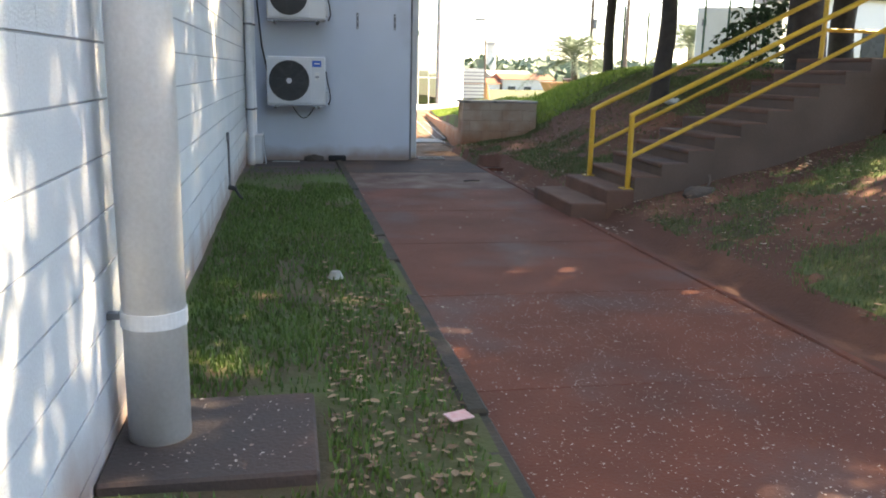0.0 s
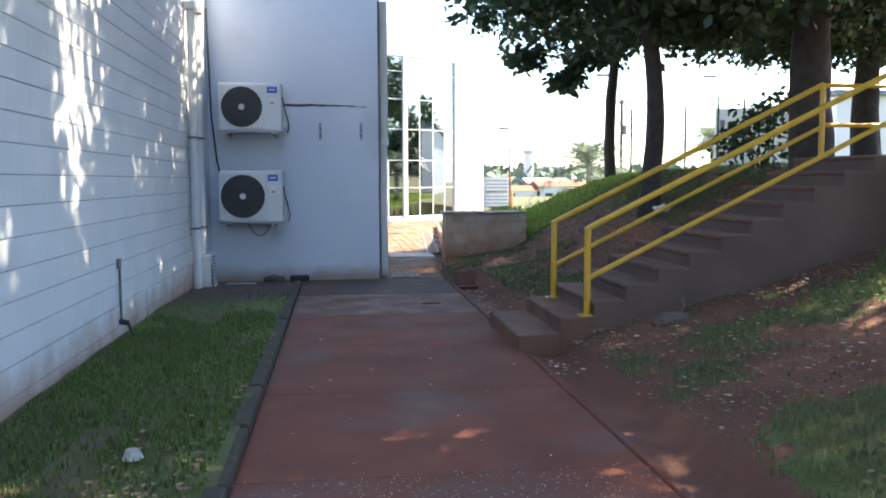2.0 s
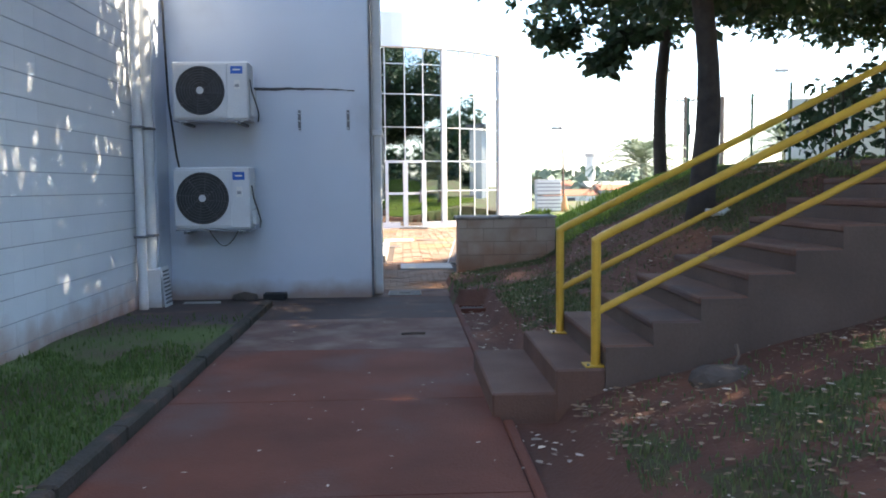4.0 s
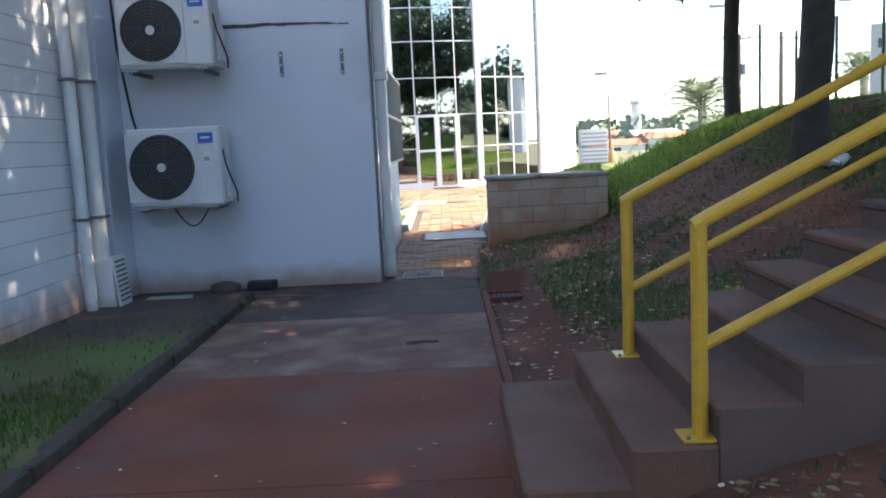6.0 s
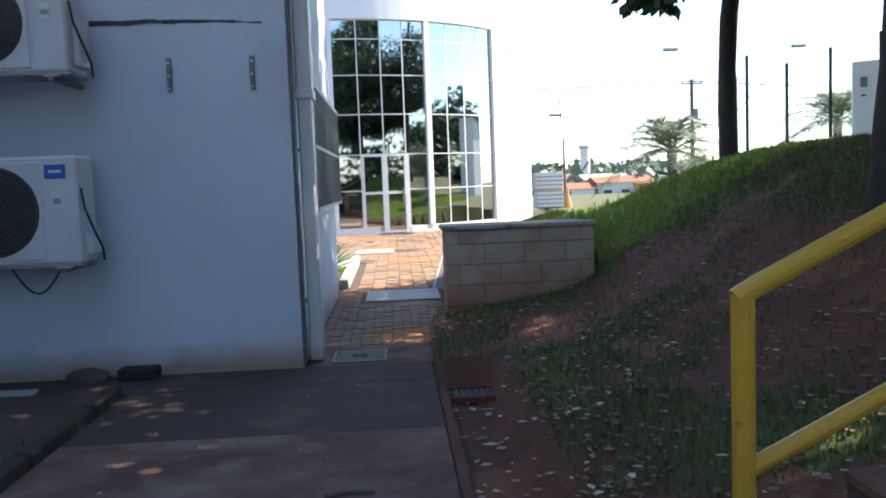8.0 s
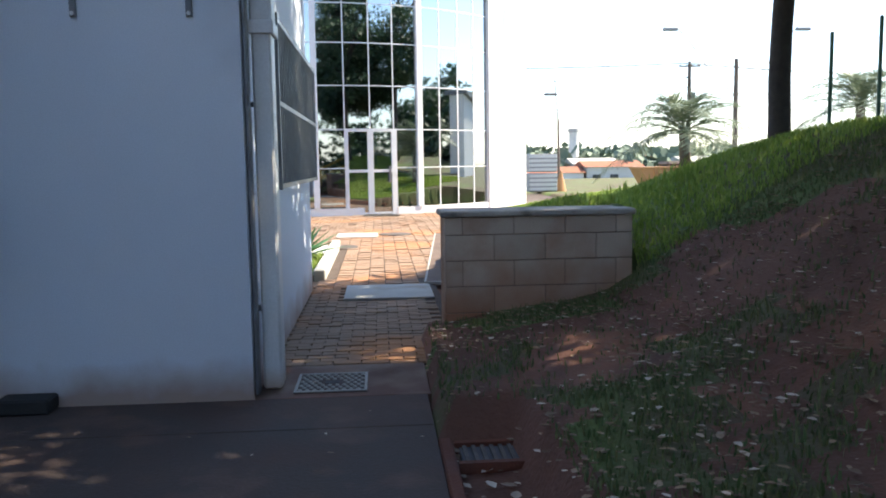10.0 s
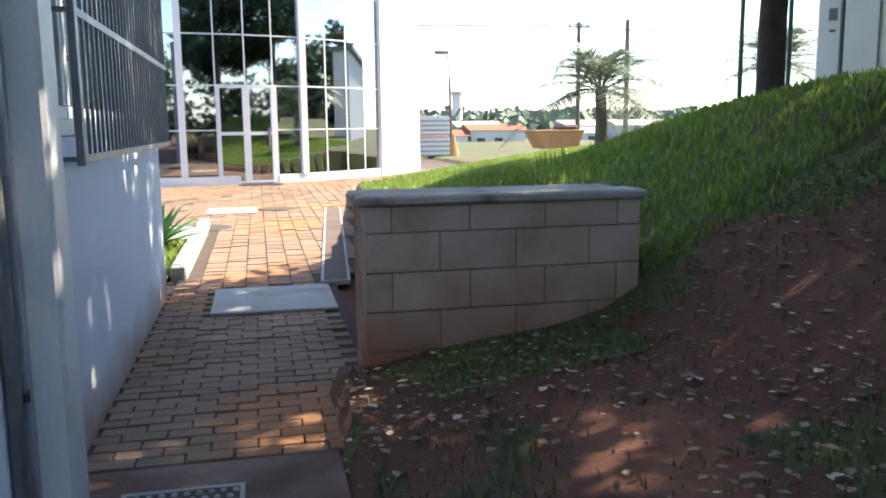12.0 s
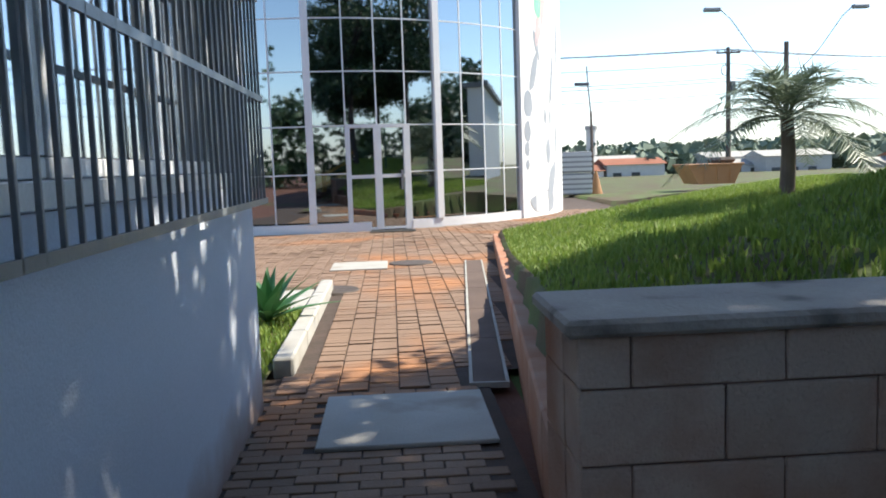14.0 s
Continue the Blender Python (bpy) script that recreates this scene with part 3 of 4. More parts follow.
    part("fan_recess", rod((cx, f - 0.018, cz), (cx, f - 0.0125, cz), r, r, 40), M["acdark"], u, "dark fan opening")
    for k in range(1, 10):
        rr = r * k / 9.3
        pts = [(cx + rr * math.cos(a), f - 0.024, cz + rr * math.sin(a)) for a in np.linspace(0, 2 * math.pi, 29)]
        part("guard_ring", tube(pts, 0.003, 4), M["guard"], u)
    for k in range(8):
        a = k * math.pi / 4 + 0.3
        part("guard_spoke", tube([(cx + 0.05 * math.cos(a), f - 0.022, cz + 0.05 * math.sin(a)), (cx + r * math.cos(a + 0.35), f - 0.022, cz + r * math.sin(a + 0.35))], 0.003, 4), M["guard"], u)
    part("fan_hub", rod((cx, f - 0.034, cz), (cx, f - 0.026, cz), 0.045, 0.04, 20), M["acbody"], u)
    px = x0 + w * 0.77
    part("badge", box(px, px + 0.15, f - 0.004, f + 0.004, z0 + h * 0.79, z0 + h * 0.92), M["blue"], u, "blue brand sticker")
    part("badge_bar", box(px + 0.03, px + 0.12, f - 0.006, f - 0.0045, z0 + h * 0.845, z0 + h * 0.87), M["paper"], u)
    part("rating_label", box(px + 0.04, px + 0.115, f - 0.004, f + 0.004, z0 + h * 0.52, z0 + h * 0.68, 0.002), M["paper"], u, "pale rating label")
    part("rating_bar", box(px + 0.05, px + 0.105, f - 0.006, f - 0.0045, z0 + h * 0.56, z0 + h * 0.61), M["acring"], u)
    part("base_rim", box(x0 - 0.004, x0 + w + 0.004, f - 0.006, f + d, z0 - 0.02, z0 - 0.001, 0.004), M["acring"], u)
    for bxx in (x0 + 0.1, x0 + w - 0.14):
        part("bracket", box(bxx, bxx + 0.04, f - 0.03, AC_Y, z0 - 0.06, z0 - 0.024, 0.004), M["bracket"], u)
        part("foot", box(bxx - 0.03, bxx + 0.07, f - 0.02, f + 0.03, z0 - 0.03, z0 - 0.021), M["acbody"], u)
    part("valve_cover", box(x0 + w + 0.001, x0 + w + 0.05, f + 0.1, f + 0.3, z0 + 0.05, z0 + h * (0.3 if stick else 0.55), 0.01), M["acbody"], u)
    part("cable", tube([(x0 + w + 0.01, f + 0.06, z0 + h * 0.7), (x0 + w + 0.03, f + 0.06, z0 + h * 0.5), (x0 + w + 0.07, f + 0.1, z0 + h * 0.3), (x0 + w + 0.09, f + 0.2, z0 + h * 0.12), (x0 + w + 0.06, f + 0.3, z0)], 0.009, 6), M["cable"], u)
    if stick:
        part("drip_cable", tube([(x0 + 0.4 + 0.36 * k / 10, f + 0.1, z0 - 0.03 - 0.19 * math.sin(math.pi * k / 10)) for k in range(11)], 0.008, 6), M["cable"], u)
    return u


ac_unit("large white air conditioner outdoor unit on wall brackets", -6.25, 0.97, 0.94, 0.78, True)
ac_unit("white air conditioner outdoor unit mounted above another", -6.24, 2.34, 0.94, 0.72, False)
for x in (-4.74, -4.1):
    br = thing("wall_bracket", (x, AC_Y, 2.3), "short empty steel mounting rail on the wall", "bracket", "empty mounting rails")
    part("rail", box(x - 0.018, x + 0.018, AC_Y - 0.02, AC_Y - 0.001, 2.24, 2.5, 0.003), M["bracket"], br)
    for z in (2.26, 2.36, 2.46):
        part("bolt", rod((x, AC_Y - 0.034, z), (x, AC_Y - 0.021, z), 0.011, 0.011, 8), M["acbody"], br)
tagged(solo("cable_run", tube([(-6.42, 14.9, 4.2), (-6.4, 15.0, 2.6), (-6.34, 15.08, 1.9), (-6.26, 15.1, 1.5), (-6.2, 15.1, 1.0)], 0.014, 6), M["cable"], "black refrigerant line running down the wall", "cable"))

# pipes at the inner corner
for x, y, r, z0, lab in ((WALL_X + 0.09, 14.05, 0.055, 0.04, "slim white-painted drain pipe against the block wall"), (WALL_X + 0.1, 14.36, 0.075, 0.5, "white-painted rainwater pipe entering a masonry box")):
    p = thing("drain_pipe", (x, y, z0), lab, "pipe", "pipes in the corner")
    part("shaft", rod((x, y, z0), (x, y, 4.0), r, r, 20), M["pvc"], p, smooth=False)
    part("clamp", box(x - r - 0.012, x + r + 0.012, y - r - 0.012, y + r + 0.012, 2.2, 2.23, 0.004), M["bracket"], p)
    part("clamp", box(x - r - 0.012, x + r + 0.012, y - r - 0.012, y + r + 0.012, 0.9, 0.93, 0.004), M["bracket"], p)
    part("head", box(WALL_X + 0.004, x + r + 0.03, y - r - 0.03, y + r + 0.03, 4.004, 4.12, 0.01), M["pvc"], p)
ib = thing("pipe_box", (WALL_X + 0.15, 14.36, 0.04), "white-painted masonry box with a leaning louvre plate", "pipe box")
part("body", box(WALL_X + 0.004, WALL_X + 0.26, 14.2, 14.55, -0.02, 0.5, 0.008), M["pvc"], ib)
pl = pose(WALL_X + 0.3, 14.33, 0.03, 0, -5, 0)
louvre = part("louvre_plate", box(0, 0.012, -0.14, 0.16, 0, 0.5, 0.003, None, pl), M["alu"], ib, "white louvred plate")
for k in range(9):
    part("slat", box(0.013, 0.02, -0.11, 0.13, 0.05 + 0.048 * k, 0.072 + 0.048 * k, 0, None, pl), M["bracket"], ib)

# pipe and slab by the start
dpp = thing("downpipe", (-6.43, 3.82, 0.12), "thick white-painted rainwater pipe standing on a slab", "downpipe")
part("shaft", rod((-6.43, 3.82, 0.12), (-6.43, 3.82, 4.5), 0.118, 0.118, 40), M["pvc"], dpp, smooth=True)
part("coupling", rod((-6.43, 3.82, 0.6), (-6.43, 3.82, 0.66), 0.124, 0.124, 40), M["pvc"], dpp)
part("clamp", box(WALL_X, -6.43, 3.8, 3.84, 0.62, 0.645), M["bracket"], dpp)
solo("pipe_slab", box(WALL_X + 0.003, -5.82, 3.42, 4.18, 0.0, 0.14, 0.012), M["slab_dark"], "dark weathered concrete slab under the pipe", "slab")
tap = thing("wall_tap", (WALL_X, 10.0, 0.2), "small dark tap and conduit on the block wall", "tap")
part("conduit", rod((WALL_X + 0.02, 10.1, 0.25), (WALL_X + 0.02, 10.1, 0.75), 0.013, 0.013, 8), M["bracket"], tap)
part("valve", rod((WALL_X + 0.001, 10.1, 0.24), (WALL_X + 0.09, 10.1, 0.22), 0.03, 0.025, 10), M["cable"], tap)
part("socket_box", box(WALL_X + 0.001, WALL_X + 0.03, 10.06, 10.14, 0.75, 0.85, 0.004), M["bracket"], tap)
part("hose", tube([(WALL_X + 0.08, 10.1, 0.22), (WALL_X + 0.12, 10.06, 0.15), (WALL_X + 0.16, 10.0, 0.12)], 0.016, 6), M["cable"], tap)
# scraps at the foot of the end wall
for x0, x1, lab in ((-5.25, -4.95, "black rubber block lying at the wall foot"),):
    solo("rubber_block", box(x0, x1, 14.98, AC_Y - 0.005, 0.0, 0.09, 0.012), M["rubber"], lab, "rubber block")
b = bmesh.new()
bmesh.ops.create_icosphere(b, subdivisions=2, radius=0.1, matrix=Matrix.Translation((-5.5, 15.05, 0.03)) @ Matrix.Diagonal((1.7, 0.7, 0.8, 1)))
for v in b.verts:
    v.co += 0.03 * noise.noise_vector(v.co * 9)
solo("rubble", b, M["stone"], "dark heap of rubble at the wall foot", "rubble")
solo("floor_cover", box(-6.2, -5.75, 14.3, 14.75, 0.0, 0.03, 0.006), M["concrete"], "square concrete inspection cover in dark ground", "cover")

# ---- stairs and rails ----
stairs = thing("stairs", (-1.0, 10.0, 0), "concrete staircase climbing the bank, dusted red", "stairs", kind="structure")
S0, S1, RUN, RISE, NSTEP = 9.28, 10.72, 0.31, 0.1525, 12
edges = [-2.83, -2.42] + [-2.42 + RUN * k for k in range(1, NSTEP - 1)]
for k, x in enumerate(edges):
    top = RISE * (k + 1)
    x2 = edges[k + 1] + 0.02 if k + 1 < NSTEP else 0.95
    part("step", box(x, x2, S0 - (0.0 if k else -0.02), S1, top - 0.05 if k > 1 else -0.1, top, 0.012), M["step"], stairs)
b = bmesh.new()
prof = [(edges[2] + 0.012, -0.1)]
for k, x in enumerate(edges):
    if k > 1:
        prof += [(x + 0.012, RISE * k - 0.012), (x + 0.012, RISE * (k + 1) - 0.012)]
prof[1] = (edges[2] + 0.012, 0.2)
prof += [(0.95, RISE * NSTEP - 0.012), (0.95, -0.1)]
for yv in (S0 - 0.006,):
    f = b.faces.new([b.verts.new((x, yv, z)) for x, z in prof])
ext = bmesh.ops.extrude_face_region(b, geom=list(b.faces))["geom"]
bmesh.ops.translate(b, verts=[v for v in ext if isinstance(v, bmesh.types.BMVert)], vec=(0, S1 - S0 + 0.012, 0))
bmesh.ops.recalc_face_normals(b, faces=b.faces)
part("stair_body", b, M["stair_side"], stairs, "dark stained concrete stair side")
part("landing", box(0.955, 5.0, S0 - 0.3, S1 + 0.2, 1.0, RISE * NSTEP, 0.012), M["stair_side"], stairs)


def stair_rail(y, lab):
    r = thing("handrail", (-2.14, y, 0.305), lab, "handrail", "stair handrails")
    zt = lambda x: 1.13 + 0.492 * (x + 2.14)
    zl = lambda x: 0.66 + 0.492 * (x + 2.14)
    part("post", rod((-2.14, y, 0.31), (-2.14, y, 1.13), 0.031, 0.031, 14), M["yellow"], r, smooth=False)
    part("base_plate", box(-2.22, -2.06, y - 0.07, y + 0.07, 0.306, 0.316, 0.002), M["yellow"], r)
    for bx_ in (-2.2, -2.08):
        part("bolt", rod((bx_, y - 0.05, 0.316), (bx_, y - 0.05, 0.328), 0.009, 0.009, 6), M["bracket"], r)
    part("top_rail", tube([(-2.16, y, 1.12), (-2.1, y, zt(-2.1) + 0.005), (0.95, y, zt(0.95))], 0.029, 12), M["yellow"], r)
    part("mid_rail", rod((-2.13, y, zl(-2.13)), (0.95, y, zl(0.95)), 0.025, 0.025, 12), M["yellow"], r)
    part("post", rod((0.95, y, RISE * NSTEP), (0.95, y, zt(0.95)), 0.031, 0.031, 14), M["yellow"], r)
    for z in (zt(0.95) - 0.01, zl(0.95) + 0.02):
        part("landing_rail", rod((0.95, y, z), (4.5, y, z), 0.025, 0.025, 12), M["yellow"], r)
    for x in (2.1, 3.3, 4.5):
        part("post", rod((x, y, RISE * NSTEP), (x, y, zt(0.95)), 0.028, 0.028, 12), M["yellow"], r)
    return r


stair_rail(9.38, "yellow-painted tubular steel handrail with chipped paint")
stair_rail(10.6, "yellow-painted tubular steel handrail beside the bank")

# ---- retaining wall of concrete blocks ----
rw = thing("retaining_wall", (RW[0], RW[2], 0), "low bare concrete block retaining wall with a cap", "retaining wall", kind="structure")
part("wall_core", box(RW[0] + 0.012, RW[1] - 0.012, RW[2] + 0.012, RW[3] - 0.012, -0.15, 0.965), M["rmortar"], rw)
courses = [(-0.2, 0.205), (0.005, 0.205), (0.21, 0.21), (0.42, 0.205), (0.625, 0.205), (0.83, 0.14)]
for k, (z, h) in enumerate(courses):
    x, first = RW[0], True
    while x < RW[1] - 0.02:
        w = 0.41
        if first:
            w = 0.14 if k % 2 else 0.39
            first = False
        w = min(w, RW[1] - x)
        block_piece(rw, w, h, 0.18, (x, RW[2], z), M["rblock"], axis_y=False, vgap=0.0025, gap=0.007)
        x += w
    for ya, wb_ in ((RW[2] + 0.182, RW[3] - RW[2] - 0.182),):
        ob = block_piece(rw, wb_, h, 0.18, (RW[0] + 0.18, ya, z), M["rblock"], axis_y=True, vgap=0.0025, gap=0.007)
b = box(RW[0] - 0.035, RW[1] + 0.02, RW[2] - 0.035, RW[3] + 0.03, 0.972, RW[4], 0.012)
part("cap", b, M["cap"], rw, "weathered concrete cap")
# low kerb wall that runs on along the lawn
kw = thing("lawn_kerb", (-2.0, 23, 0), "low red-stained concrete kerb holding the lawn", "kerb", kind="structure")
yy = RW[3] + 0.01
while yy < 29.3:
    y2 = min(29.4, yy + 1.0)
    t = pose(kerb_line(yy), yy, 0, 0, 0, -6.0)
    top = 0.34 - 0.2 * smooth01(17, 28, yy)
    part("kerb_stone", box(0, 0.12, 0.004, y2 - yy, -0.1, top, 0.012, None, t), M["rblock"], kw)
    yy = y2
xx, yy = kerb_line(29.4), 29.4
while xx < 6.0:
    t = pose(xx, yy, 0, 0, 0, -58.2)
    part("kerb_stone", box(0, 0.12, 0.004, 0.98, -0.1, 0.12, 0.012, None, t), M["rblock"], kw)
    xx, yy = xx + 0.98 * math.sin(radians(58.2)), yy + 0.98 * math.cos(radians(58.2))

# covers and drains
gr = thing("drain_cover", (-3.37, 15.4, 0), "cast iron chequered drain cover set in concrete", "drain cover")
GXa, GXb, GYa, GYb = -3.6, -3.15, 15.24, 15.68
part("frame", box(GXa, GXb, GYa, GYb, -0.02, 0.008, 0.004), M["slab_dark"], gr)
stud = mesh_of(rod((0, 0, 0.008), (0, 0, 0.016), 0.014, 0.01, 7), "stud", M["concrete"])
for i in range(9):
    for j in range(8):
        if not (3 <= i <= 5 and 3 <= j <= 4):
            place("stud", stud, gr).location = (GXa + 0.035 + 0.045 * i + 0.022 * (j % 2), GYa + 0.045 + 0.05 * j, 0)
for a_, b_, c_, d_ in ((GXa, GXb, GYa, GYa + 0.018), (GXa, GXb, GYb - 0.018, GYb), (GXa, GXa + 0.018, GYa + 0.019, GYb - 0.019), (GXb - 0.018, GXb, GYa + 0.019, GYb - 0.019)):
    part("rim", box(a_, b_, c_, d_, 0.0085, 0.014), M["concrete"], gr)
part("keyhole", box(GXa + 0.18, GXa + 0.27, GYa + 0.19, GYa + 0.25, 0.0085, 0.011), M["soot"], gr)
gg = thing("gutter_grate", (-2.52, 14.1, 0), "rusty slotted iron grate in the gutter", "drain grate")
part("frame", box(-2.68, -2.36, 14.0, 14.24, -0.09, -0.02, 0.004), M["soot"], gg)
for k in range(7):
    part("bar", box(-2.665 + 0.045 * k, -2.645 + 0.045 * k, 14.01, 14.23, -0.0195, -0.008), M["iron"], gg)
part("rim", box(-2.7, -2.34, 14.242, 14.28, -0.09, 0.0), M["slab"], gg)
part("rim", box(-2.7, -2.34, 13.96, 13.998, -0.09, 0.0), M["slab"], gg)
solo("concrete_plate", box(-3.44, -2.5, 18.66, 19.6, 0.0, 0.026, 0.006), M["concrete"], "square pale concrete inspection plate in the paving", "cover")
ld = thing("channel_drain", (-2.4, 23, 0), "long dark channel drain with pale metal edges", "channel drain")
DT = pose(-2.55, 19.78, 0, 0, 0, -4.9)
for k in range(5):
    ya, yb = 0.03 + 1.36 * k, 0.03 + 1.36 * k + 1.35
    part("cover_plate", box(0.026, 0.236, ya, yb, -0.02, 0.014, 0.003, None, DT), M["stair_side"], ld)
    part("edge_strip", box(0.0, 0.024, ya, yb, -0.02, 0.018, 0, None, DT), M["concrete"], ld)
    part("edge_strip", box(0.238, 0.26, ya, yb, -0.02, 0.018, 0, None, DT), M["concrete"], ld)
part("end_strip", box(0.0, 0.26, 0.0, 0.026, -0.02, 0.018, 0, None, DT), M["concrete"], ld)
solo("concrete_cover", box(-3.9, -3.1, 26.0, 26.9, 0.0, 0.02, 0.006), M["concrete"], "pale concrete cover in the sunlit paving", "cover")
for x, y in ((-2.75, 26.6), (-3.75, 24.2)):
    solo("round_cover", rod((x, y, -0.01), (x, y, 0.016), 0.33, 0.32, 28), M["iron"], "round cast iron cover in the paving", "cover", "round covers")

# left planting strip
ks = thing("planter_kerb", (-3.78, 22, 0), "pale concrete kerb of the planting strip", "kerb", kind="structure")
for k in range(4):
    part("kerb_stone", box(-3.87, -3.73, 20.25 + k, 21.24 + k, -0.1, 0.13, 0.015), M["concrete"], ks)
sheet("planting_strip", [(-6.5, 19.6, 0.05), (-3.88, 19.6, 0.05), (-3.88, 24.3, 0.05), (-6.5, 24.3, 0.05)], [(0, 1, 2, 3)], M["turf"], "grass strip beside the wing", "ground", "structure")
solo("paving_slab", box(-5.0, -3.9, 22.6, 23.8, 0.0, 0.085, 0.01), M["concrete"], "pale concrete slab in the planting strip", "slab")
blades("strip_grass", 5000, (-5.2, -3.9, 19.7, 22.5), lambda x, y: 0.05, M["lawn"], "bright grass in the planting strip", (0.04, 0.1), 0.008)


def agave(x, y, z, s):
    a = thing("agave", (x, y, z), "green agave plant with pointed leaves", "plant")
    vs_fs = 26
    for k in range(vs_fs):
        az, el = k * 2.4, radians(20 + 58 * (k / vs_fs))
        ln = s * (1.0 - 0.25 * k / vs_fs)
        d = Vector((math.cos(az) * math.cos(el), math.sin(az) * math.cos(el), math.sin(el)))
        side = d.cross(Vector((0, 0, 1))).normalized()
        upv = side.cross(d)
        b = bmesh.new()
        rows = []
        for i in range(6):
            t = i / 5
            c = Vector((x, y, z + 0.05)) + d * ln * t + Vector((0, 0, -0.15 * ln * t * t))
            w = s * 0.09 * (0.6 + 1.2 * t if t < 0.35 else 1.02 * (1 - t) / 0.65 + 0.01)
            rows.append([b.verts.new(c - side * w + upv * w * 0.3), b.verts.new(c), b.verts.new(c + side * w + upv * w * 0.3)])
        for r0, r1 in zip(rows, rows[1:]):
            for i in range(2):
                b.faces.new((r0[i], r0[i + 1], r1[i + 1], r1[i]))
        part("leaf", b, M["agave"], a)


agave(-4.15, 21.9, 0.05, 0.75)

# ---- glass building ----
CX, CY, CR = ARC
glassb = thing("glass_building", (CX, CY, 0), "curved white building with a mirrored glass front", "building", kind="structure")


def arc_pt(deg, r, z):
    a = radians(deg)
    return Vector((CX + r * math.sin(a), CY - r * math.cos(a), z))


def arc_wall(d0, d1, r_in, r_out, z0, z1, step=3.0):
    b = bmesh.new()
    n = max(1, int(round(abs(d1 - d0) / step)))
    rings = []
    for i in range(n + 1):
        d = d0 + (d1 - d0) * i / n
        rings.append([b.verts.new(arc_pt(d, r, z)) for r, z in ((r_in, z0), (r_out, z0), (r_out, z1), (r_in, z1))])
    for p, q in zip(rings, rings[1:]):
        for k in range(4):
            b.faces.new((p[k], p[(k + 1) % 4], q[(k + 1) % 4], q[k]))
    b.faces.new(rings[0][::-1])
    b.faces.new(rings[-1])
    bmesh.ops.recalc_face_normals(b, faces=b.faces)
    return b


Z_ROWS = [0.22, 1.3, 2.36, 3.55, 4.7, 5.75, 6.3]
GLASS_END = 47.8
part("plinth", arc_wall(-62, 12.4, CR - 0.2, CR + 0.06, -0.1, 0.2), M["plaster"], glassb)
part("plinth", arc_wall(20.2, GLASS_END, CR - 0.2, CR + 0.06, -0.1, 0.2), M["plaster"], glassb)
part("parapet", arc_wall(-62, 110, CR - 0.25, CR + 0.1, 6.32, 7.5), M["plaster"], glassb)
part("mural_wall", arc_wall(GLASS_END, 110, CR - 0.25, CR + 0.1, -0.6, 6.316), M["plaster"], glassb)
part("roof", arc_wall(-62, 110, 0.5, CR - 0.255, 6.9, 7.0, 6), M["concrete"], glassb)
part("core", arc_wall(-75, 110, 2.0, CR - 0.6, -0.2, 6.3, 6), M["dark_win"], glassb)
cols = [-55, -48.8, -42.5, -36.2, -30, -23.8, -17.5, -11.2, -4.7, 2.0, 8.4, 14.1, 19.6, 26.0, 31.6, 37.1, 42.5, GLASS_END]
wide = {2.0, 26.0}
for ca, cb in zip(cols, cols[1:]):
    for za, zb in zip(Z_ROWS, Z_ROWS[1:]):
        if 8.0 < ca < 19 and zb < 2.4:
            continue
        tilt = 0.35 * rng.standard_normal()
        part("pane", arc_wall(ca + 0.15 + 0.0, cb - 0.15, CR - 0.03, CR, za + 0.015, zb - 0.015, 9), M["mirror_glass"], glassb)
for c in cols:
    w = 0.62 if c in wide else 0.13
    part("mullion", arc_wall(c - w, c + w, CR - 0.06, CR + (0.09 if c in wide else 0.012), 0.2 if not 9 < c < 18 else 2.36, 6.316, 2), M["alu" if c not in wide else "plaster"], glassb)
for z in Z_ROWS[1:]:
    segs = [(-55, GLASS_END)] if z > 2.3 else [(-55, 8.4), (19.6, GLASS_END)]
    for a, c in segs:
        part("transom", arc_wall(a, c, CR - 0.05, CR + 0.01, z - 0.014, z + 0.014), M["alu"], glassb)
door = thing("door_1", tuple(arc_pt(14.0, CR, 0)), "white aluminium double glass door", "door", kind="structure")
for a, c, z0, z1 in ((8.4, 9.1, 0, 2.3), (19.0, 20.2, 0, 2.36), (8.4, 20.2, 2.3, 2.38), (13.4, 14.7, 0.02, 2.3), (9.1, 13.4, 1.18, 1.26), (14.7, 19.0, 1.18, 1.26), (9.1, 19.0, 0.02, 0.07)):
    part("door_frame", arc_wall(a, c, CR - 0.05, CR + 0.05, z0, z1, 3), M["alu"], door)
for a, c in ((9.1, 13.4), (14.7, 19.0)):
    part("pane", arc_wall(a, c, CR - 0.02, CR, 0.07, 1.18, 5), M["mirror_glass"], door)
    part("pane", arc_wall(a, c, CR - 0.02, CR, 1.26, 2.3, 5), M["mirror_glass"], door)
part("handle", arc_wall(18.2, 18.6, CR + 0.051, CR + 0.09, 0.9, 1.35, 1), M["bracket"], door)
solo("door_mat", box(-3.5, -2.5, 32.45, 32.95, 0.0, 0.024, 0.006), M["rubber"], "dark rubber doormat on the paving", "doormat")


def mural_patch(deg, z, rd, rz, m, lab, seg=18, lean=0.0):
    b = bmesh.new()
    ring = []
    for k in range(seg):
        t = 2 * math.pi * k / seg
        w = 1 + 0.22 * noise.noise((math.cos(t) * 1.5 + deg, math.sin(t) * 1.5, z))
        ring.append(b.verts.new(arc_pt(deg + rd * w * math.cos(t) + lean * rz * math.sin(t), CR + 0.106, z + rz * w * math.sin(t))))
    b.faces.new(ring)
